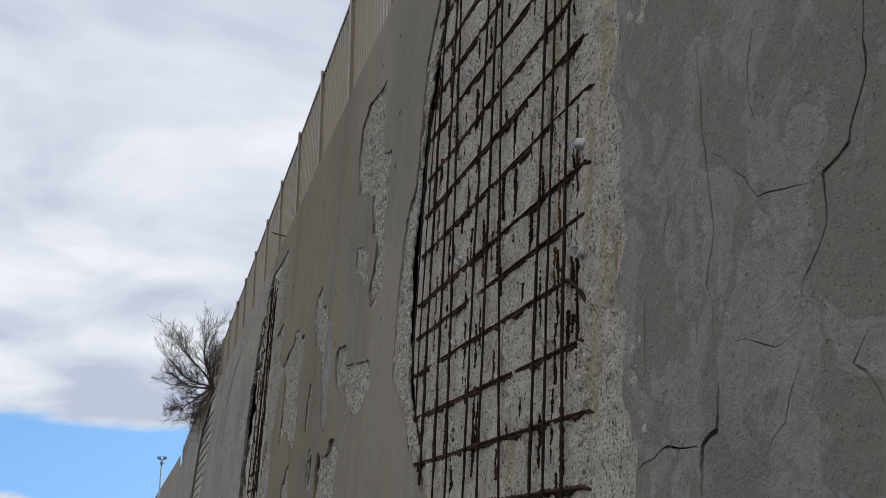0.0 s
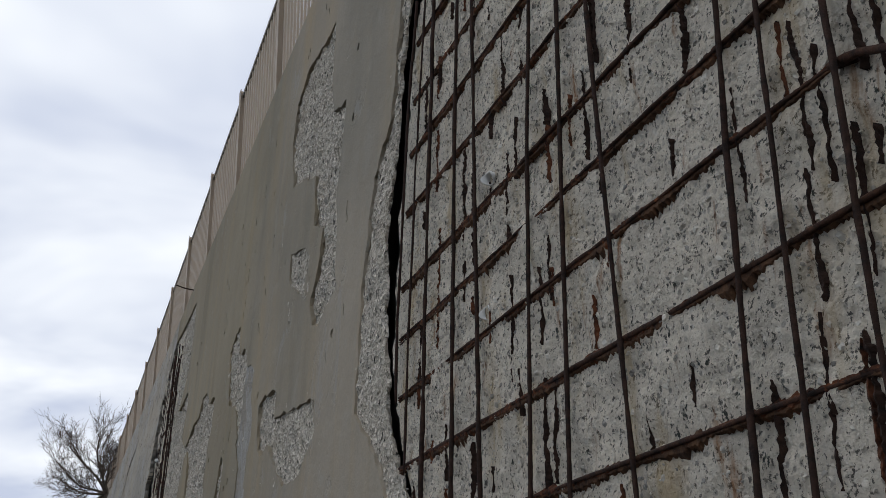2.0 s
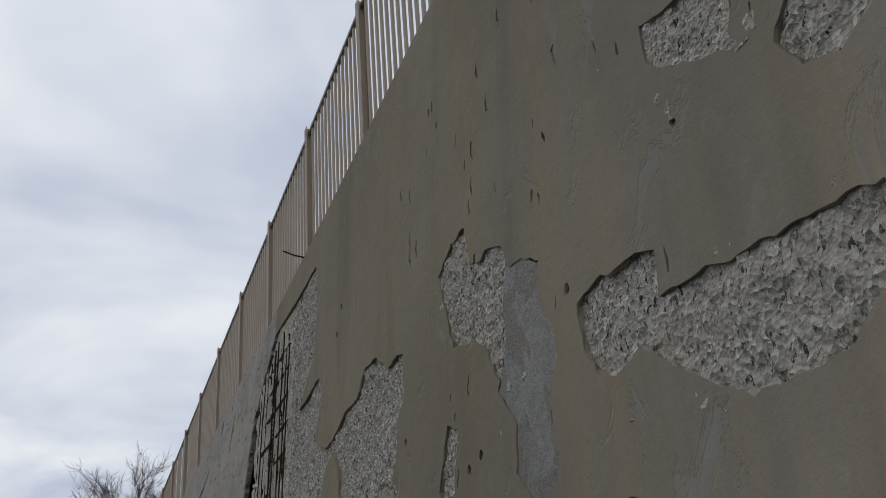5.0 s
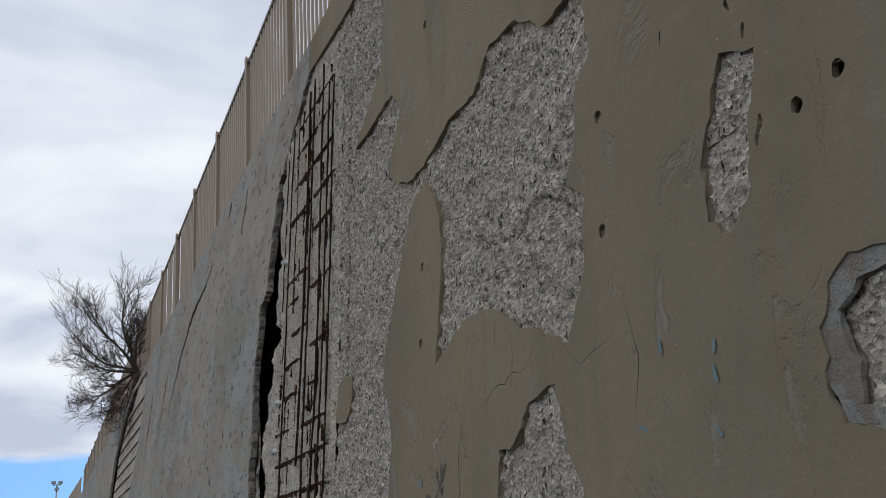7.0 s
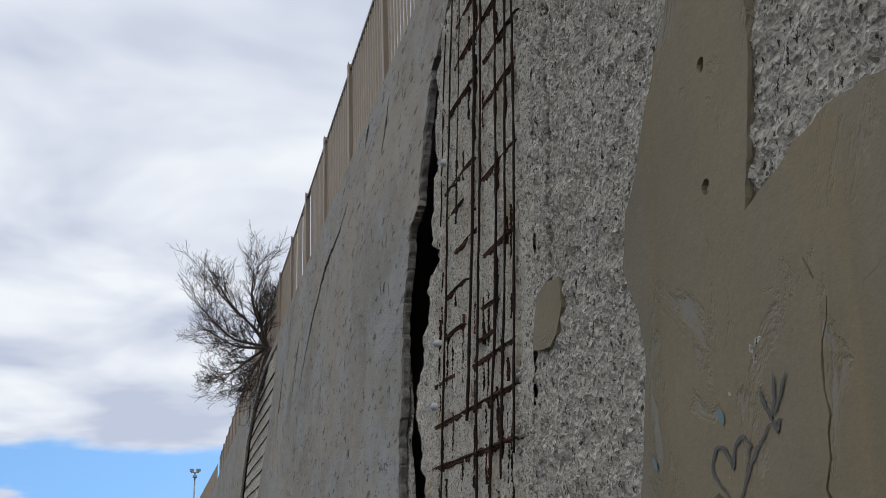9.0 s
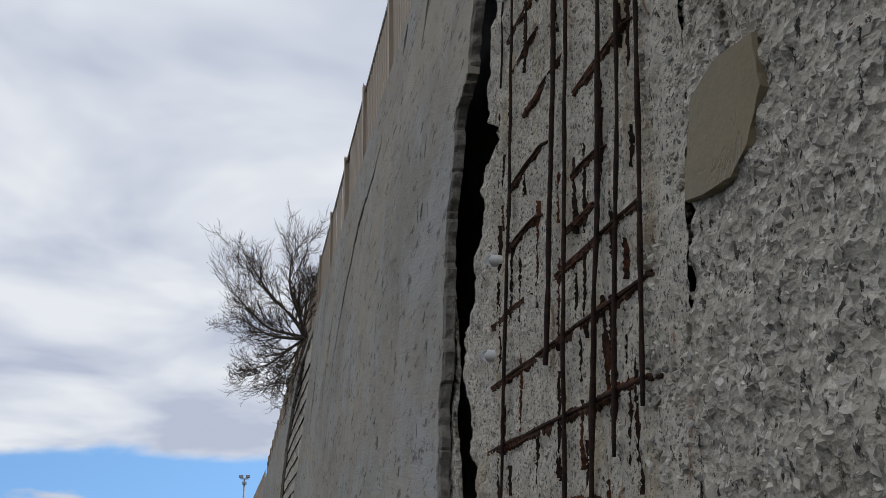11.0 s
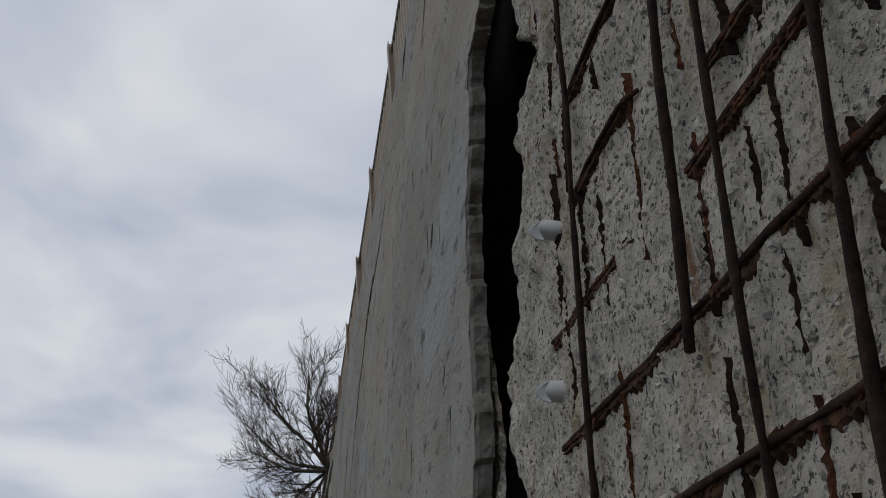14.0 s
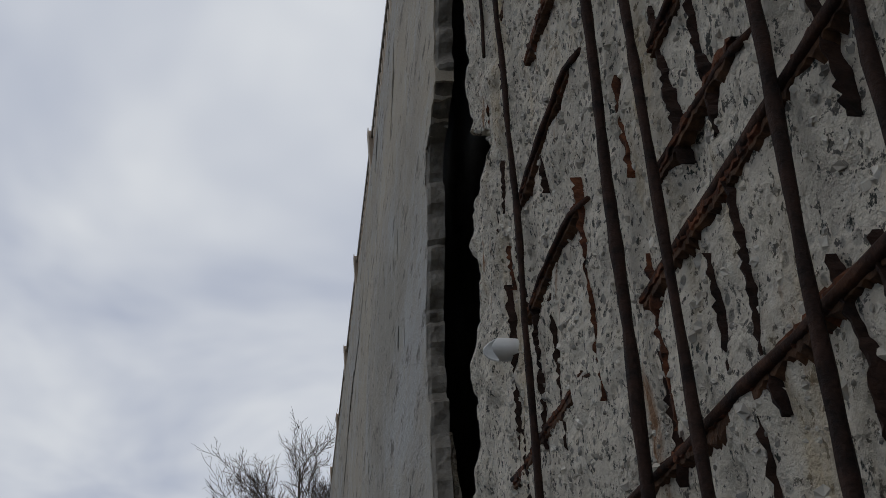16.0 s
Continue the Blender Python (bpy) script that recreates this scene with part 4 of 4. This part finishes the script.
mesh_three = new("reinforcement_mesh")
tagged(mesh_three, "rusty steel bars bared in a far opening of the wall", "reinforcement", "bared reinforcement grids")
for i in range(13):
    z = 2.2 + 0.27 * i
    a = float(np.interp(z, [1.6, 2.6, 3.3, 3.8, 4.5, 5.2, 5.9], [32.0, 31.6, 31.0, 30.2, 29.4, 28.9, 28.6])) + 0.15
    b = float(np.interp(z, [1.6, 3.0, 4.0, 5.0, 5.57, 5.95], [36.9, 36.0, 35.2, 34.2, 32.5, 30.3]))
    if b > a + 0.3:
        v, f = bar_mesh([at(a, z, -0.02), at((a + b) / 2, z + 0.01, 0.0), at(b, z, -0.01)], 0.018, 950 + i, 6, 0.15)
        piece("cross_bar", v, f, BAR, mesh_three, smooth=True)


# ---- weep pipes ----
def weep_pipe(y, z, depth, length, r=0.027, tilt=8, turn=0, label="short cream plastic weep pipe stub in the bare concrete"):
    verts, faces = [], []
    n = 18
    for rr, x in ((r, 0.03), (r, -length), (r * 0.86, -length), (r * 0.86, 0.0)):
        for k in range(n):
            t = 2 * math.pi * k / n
            verts.append(Vector((x + 0.012 * math.sin(t * 2 + y) * (x < 0), rr * math.cos(t), rr * math.sin(t))))
    for i in range(3):
        for k in range(n):
            u = (k + 1) % n
            faces.append((i * n + k, i * n + u, (i + 1) * n + u, (i + 1) * n + k))
    faces.append(tuple(3 * n + k for k in range(n)))
    ob = piece("weep_pipe", verts, faces, PVC)
    tagged(ob, label, "pipe", "weep pipes")
    ob.matrix_world = Matrix.Translation(at(y, z, -depth)) @ pose(0, 0, 0, 0, -tilt, turn)
    ob.data.shade_smooth()


for y, z, depth, length, tilt, turn in ((5.35, 3.16, 0.04, 0.055, 8, 30), (5.40, 2.69, 0.04, 0.03, 4, 25), (5.29, 4.37, 0.04, 0.05, 8, 25), (3.62, 2.70, 0.02, 0.06, 6, 38),
                                         (3.63, 3.20, 0.025, 0.04, 6, 0), (16.80, 2.86, 0.02, 0.045, 4, 12), (16.76, 3.25, 0.02, 0.045, 4, 12), (16.64, 4.43, 0.02, 0.045, 4, 12)):
    weep_pipe(y, z, depth, length, 0.025, tilt, turn)


# ---- fence on top ----
FX = 0.615


def rail_z(y):
    return 8.75 - 0.0243 * y


fence = new("fence")
tagged(fence, "beige painted steel fence of upright slats on top of the wall", "fence")
BAY = 2.237
first = 15.67 - 7 * BAY
sv, sf = [], []
box(sv, sf, -0.011, 0.011, -0.0225, 0.0225, 0.0, 1.0)
slat_me = mesh_of("slat", sv, sf, FENCE)
pv, pf = [], []
box(pv, pf, -0.05, 0.03, -0.006, 0.006, 0.0, 1.0)
box(pv, pf, -0.05, -0.042, -0.05, 0.05, 0.0, 1.0)
box(pv, pf, 0.022, 0.030, -0.05, 0.05, 0.0, 1.0)
post_me = mesh_of("post", pv, pf, FENCE)
for j in range(27):
    y = first + j * BAY
    p = new("post", post_me)
    p.parent = fence
    z0 = top_of(y)
    p.matrix_world = Matrix.Translation((FX, y, z0)) @ Matrix.Diagonal((1, 1, rail_z(y) + 0.045 - z0, 1))
    a, b = y, y + BAY
    v, f = [], []
    for lift in (0.0, -1.93):
        za, zb = rail_z(a) + lift, rail_z(b) + lift
        s = len(v)
        v += [Vector((FX + dx, yy, zz + dz)) for yy, zz in ((a + 0.01, za), (b - 0.01, zb)) for dx, dz in ((-0.02, -0.045), (0.02, -0.045), (0.02, 0), (-0.02, 0))]
        f += [(s + k, s + (k + 1) % 4, s + 4 + (k + 1) % 4, s + 4 + k) for k in range(4)]
        piece("rail", v[s:], [tuple(i - s for i in q) for q in f[-4:]], RAIL, fence)
    for k in range(1, 15):
        yy = y + BAY * k / 15
        if j == 11 and k in (13, 14) or j == 12 and k in (5, 11):
            continue
        o = new("slat", slat_me)
        o.parent = fence
        o.matrix_world = Matrix.Translation((FX, yy, top_of(yy) + 0.05)) @ Matrix.Diagonal((1, 1, rail_z(yy) - 0.02 - top_of(yy) - 0.05, 1))

# ---- the far run of the wall, bending gently away ----
far_wall = new("wall_far")
tagged(far_wall, "far stretch of grey concrete retaining wall", "wall", kind="structure")
fv, ff = [], []
for y in (62.0, 140.0, 240.0):
    x = -0.0155 * (y - 62)
    t = top_of(62) - 0.004 * (y - 62)
    fv += [Vector((x - 0.02, y, -0.5)), Vector((x + K * t, y, t)), Vector((x + 1.3, y, t)), Vector((x + 1.3, y, -0.5))]
for i in (0, 4):
    ff += [(i + 1, i, i + 4, i + 5), (i + 2, i + 1, i + 5, i + 6), (i + 3, i + 2, i + 6, i + 7)]
ff += [(0, 1, 2, 3), (11, 10, 9, 8)]
piece("concrete_face", fv, ff, SLAB, far_wall)
far_fence = new("fence")
tagged(far_fence, "far run of the beige slatted steel fence", "fence")
v, f = [], []
y = 62.6
while y < 238:
    x = FX - 0.0155 * (y - 62)
    zt = rail_z(62) - 0.004 * (y - 62)
    zb = top_of(62) - 0.004 * (y - 62) - 0.02
    box(v, f, x - 0.011, x + 0.011, y - 0.03, y + 0.03, zb, zt)
    y += 0.45
piece("slats", v, f, FENCE, far_fence)["kind"] = "stuff"


# ---- bare tree over the wall ----
def bare_tree(fork, stem, limbs, seed):
    """A leafless tree: a stem out of the wall's gap, arching limbs, and ever finer twigs."""
    rng = random.Random(seed)
    verts, faces, tv2, tf2 = [], [], [], []

    def smooth_line(points, k):
        p = [Vector(q) for q in points]
        p = [2 * p[0] - p[1]] + p + [2 * p[-1] - p[-2]]
        out = []
        for i in range(1, len(p) - 2):
            for j in range(k):
                t = j / k
                out.append(0.5 * (2 * p[i] + (p[i + 1] - p[i - 1]) * t + (2 * p[i - 1] - 5 * p[i] + 4 * p[i + 1] - p[i + 2]) * t * t + (3 * p[i] - p[i - 1] - 3 * p[i + 1] + p[i + 2]) * t ** 3))
        return out + [p[-2]]

    def shoot(p, d, length, r, level):
        steps = 6
        line, rad, q, way = [p.copy()], [r], p.copy(), d.copy()
        curl = Vector((rng.uniform(-1, 1), rng.uniform(-1, 1), rng.uniform(-0.6, 1.0))) * 0.16
        for i in range(steps):
            way = (way + curl + Vector((rng.uniform(-1, 1), rng.uniform(-1, 1), rng.uniform(-1, 1))) * 0.13 + Vector((0, 0, 0.05))).normalized()
            q = q + way * (length / steps)
            line.append(q.copy())
            rad.append(max(0.0028, r * (1 - 0.65 * (i + 1) / steps)))
        tube(tv2, tf2, line, rad, 3)
        if level < 3:
            sprout(line, rad, length, level)

    def sprout(line, rad, length, level):
        n = len(line)
        count = (19, 8, 5)[level]
        for c in range(count):
            i = min(n - 1, max(1, int(n * (0.22 + 0.78 * (c + rng.random()) / count))))
            way = (line[i] - line[i - 1]).normalized()
            side = way.orthogonal().normalized()
            side.rotate(Matrix.Rotation(rng.uniform(0, 2 * math.pi), 3, way))
            nd = (way * rng.uniform(0.7, 1.0) + side * rng.uniform(0.4, 0.8)).normalized()
            size = length * rng.uniform(0.28, 0.50) if level == 0 else length * rng.uniform(0.38, 0.62)
            shoot(line[i], nd, size, max(rad[i] * 0.5, 0.0042), level + 1)

    root = Vector(fork)
    line = smooth_line([root + Vector(p) for p in stem], 4)
    tube(verts, faces, line, [0.13 - 0.05 * i / len(line) for i in range(len(line))], 8)
    for r, path in limbs:
        line = smooth_line([root] + [root + 0.80 * Vector(p) for p in path], 5)
        rad = [r * (1 - 0.8 * i / len(line)) for i in range(len(line))]
        tube(verts, faces, line, rad, 6)
        sprout(line, rad, sum((b - a).length for a, b in zip(line[:-1], line[1:])), 0)
    tree = new("bare_tree")
    tagged(tree, "leafless shrubby tree leaning out over the top of the wall", "tree")
    piece("trunk", verts, faces, BARK, tree, smooth=True)
    piece("crown", tv2, tf2, TWIG, tree)["kind"] = "stuff"
    return tree


bare_tree((0.42, 32.2, 6.58), [(0.12, -0.1, -1.15), (0.10, 0.0, -0.6), (0.0, 0.0, 0.0)],
          [(0.050, [(-0.36, 0.1, 0.55), (-0.95, 0.1, 1.15), (-1.40, 0.2, 1.85)]), (0.050, [(-0.18, -0.2, 0.45), (-0.46, -0.3, 1.25), (-0.44, -0.3, 2.05)]),
           (0.040, [(-0.05, 0.3, 0.5), (0.02, 0.5, 1.1), (0.10, 0.6, 1.55)]), (0.042, [(-0.45, 0.2, 0.16), (-1.0, 0.3, 0.35), (-1.75, 0.3, 1.10)]),
           (0.042, [(-0.5, -0.2, -0.05), (-0.95, -0.3, 0.0), (-1.50, -0.3, 0.30)]), (0.036, [(-0.4, 0.1, -0.25), (-0.85, 0.2, -0.60), (-1.25, 0.2, -0.75)]),
           (0.034, [(-0.25, -0.2, -0.4), (-0.5, -0.3, -0.85), (-0.90, -0.3, -1.15)]), (0.030, [(-0.10, -0.4, -0.3), (-0.22, -0.6, -0.8), (-0.35, -0.7, -1.3)])], 5)


# ---- lamp post ----
def lamp_post(x, y, h):
    z0 = ground_at(y)
    lamp = new("lamp_post")
    tagged(lamp, "tall thin grey floodlight mast standing far off", "lamp post")
    v, f = [], []
    tube(v, f, [(x, y, z0), (x, y, z0 + h * 0.5), (x, y, z0 + h)], [0.08, 0.065, 0.05], 10)
    piece("mast", v, f, STEEL, lamp, smooth=True)
    v, f = [], []
    box(v, f, x - 0.24, x + 0.24, y - 0.03, y + 0.03, z0 + h - 0.03, z0 + h + 0.03)
    piece("crossarm", v, f, STEEL, lamp)
    for dx, dz in ((-0.2, 0.14), (0.2, 0.14), (0.0, -0.25)):
        v, f = [], []
        box(v, f, x + dx - 0.13, x + dx + 0.13, y - 0.12, y + 0.08, z0 + h + dz - 0.08, z0 + h + dz + 0.08)
        box(v, f, x + dx - 0.10, x + dx + 0.10, y - 0.15, y - 0.12, z0 + h + dz - 0.06, z0 + h + dz + 0.06)
        box(v, f, x + dx - 0.015, x + dx + 0.015, y - 0.02, y + 0.02, min(z0 + h, z0 + h + dz), max(z0 + h, z0 + h + dz))
        piece("floodlight", v, f, STEEL, lamp)


lamp_post(-0.26, 75.0, 7.5)


# ---- marks painted on the render ----
def paint_line(name, points, width, material, label):
    line = ragged(points, 0.008, 0.006, False, 7)
    verts, faces = [], []
    n = len(line)
    for i, (y, z) in enumerate(line):
        a, b = line[max(0, i - 1)], line[min(n - 1, i + 1)]
        dy, dz = b[0] - a[0], b[1] - a[1]
        l = math.hypot(dy, dz) or 1.0
        w = width * math.sin(math.pi * (i + 0.4) / (n - 0.2)) ** 0.5 * (0.55 + 0.5 * abs(math.sin(i * 0.37)))
        verts += [at(y - dz / l * w, z + dy / l * w, 0.005), at(y + dz / l * w, z - dy / l * w, 0.005)]
        if i:
            faces.append((2 * i - 2, 2 * i - 1, 2 * i + 1, 2 * i))
    ob = piece(name, verts, faces, material)
    tagged(ob, label, "graffiti", "painted scrawls")


SCRAWL = "faded black painted scrawl on the beige render"
for pts, w in (([(13.17, 2.34), (13.16, 2.29), (13.13, 2.24)], 0.008), ([(13.11, 2.37), (13.11, 2.30), (13.13, 2.25)], 0.007), ([(13.05, 2.36), (13.09, 2.29), (13.12, 2.25)], 0.007),
               ([(13.13, 2.24), (13.11, 2.21), (13.09, 2.24)], 0.011), ([(13.13, 2.23), (13.20, 2.18), (13.26, 2.13), (13.32, 2.05), (13.36, 1.98)], 0.007),
               ([(13.36, 2.06), (13.42, 2.10), (13.45, 2.15), (13.42, 2.20), (13.38, 2.20), (13.34, 2.14), (13.32, 2.20), (13.27, 2.22), (13.24, 2.19), (13.28, 2.12)], 0.008), ([(13.52, 2.05), (13.42, 2.07), (13.36, 2.03)], 0.012)):
    paint_line("graffiti", pts, w, BLACK_PAINT, SCRAWL)
for pts, w in (([(13.41, 2.31), (13.37, 2.27)], 0.014), ([(11.25, 2.54), (11.245, 2.47)], 0.006), ([(10.98, 2.47), (10.99, 2.43)], 0.008), ([(10.995, 2.40), (10.98, 2.34)], 0.008), ([(11.40, 2.28), (11.35, 2.25)], 0.006), ([(11.00, 2.22), (10.98, 2.19)], 0.008), ([(13.82, 2.22), (13.80, 2.18)], 0.010)):
    paint_line("graffiti", pts, w, BLUE_PAINT, "faded blue paint mark on the beige render")


def wall_rod(y, z, reach):
    v, f = [], []
    tube(v, f, [at(y, z, -0.05), at(y - 0.02, z + 0.01, reach * 0.5), at(y - 0.05, z + 0.03, reach)], 0.008, 6)
    ob = piece("steel_rod", v, f, BAR)
    tagged(ob, "short rusty steel rod sticking out of the wall", "rod")


wall_rod(14.72, 6.22, 0.22)
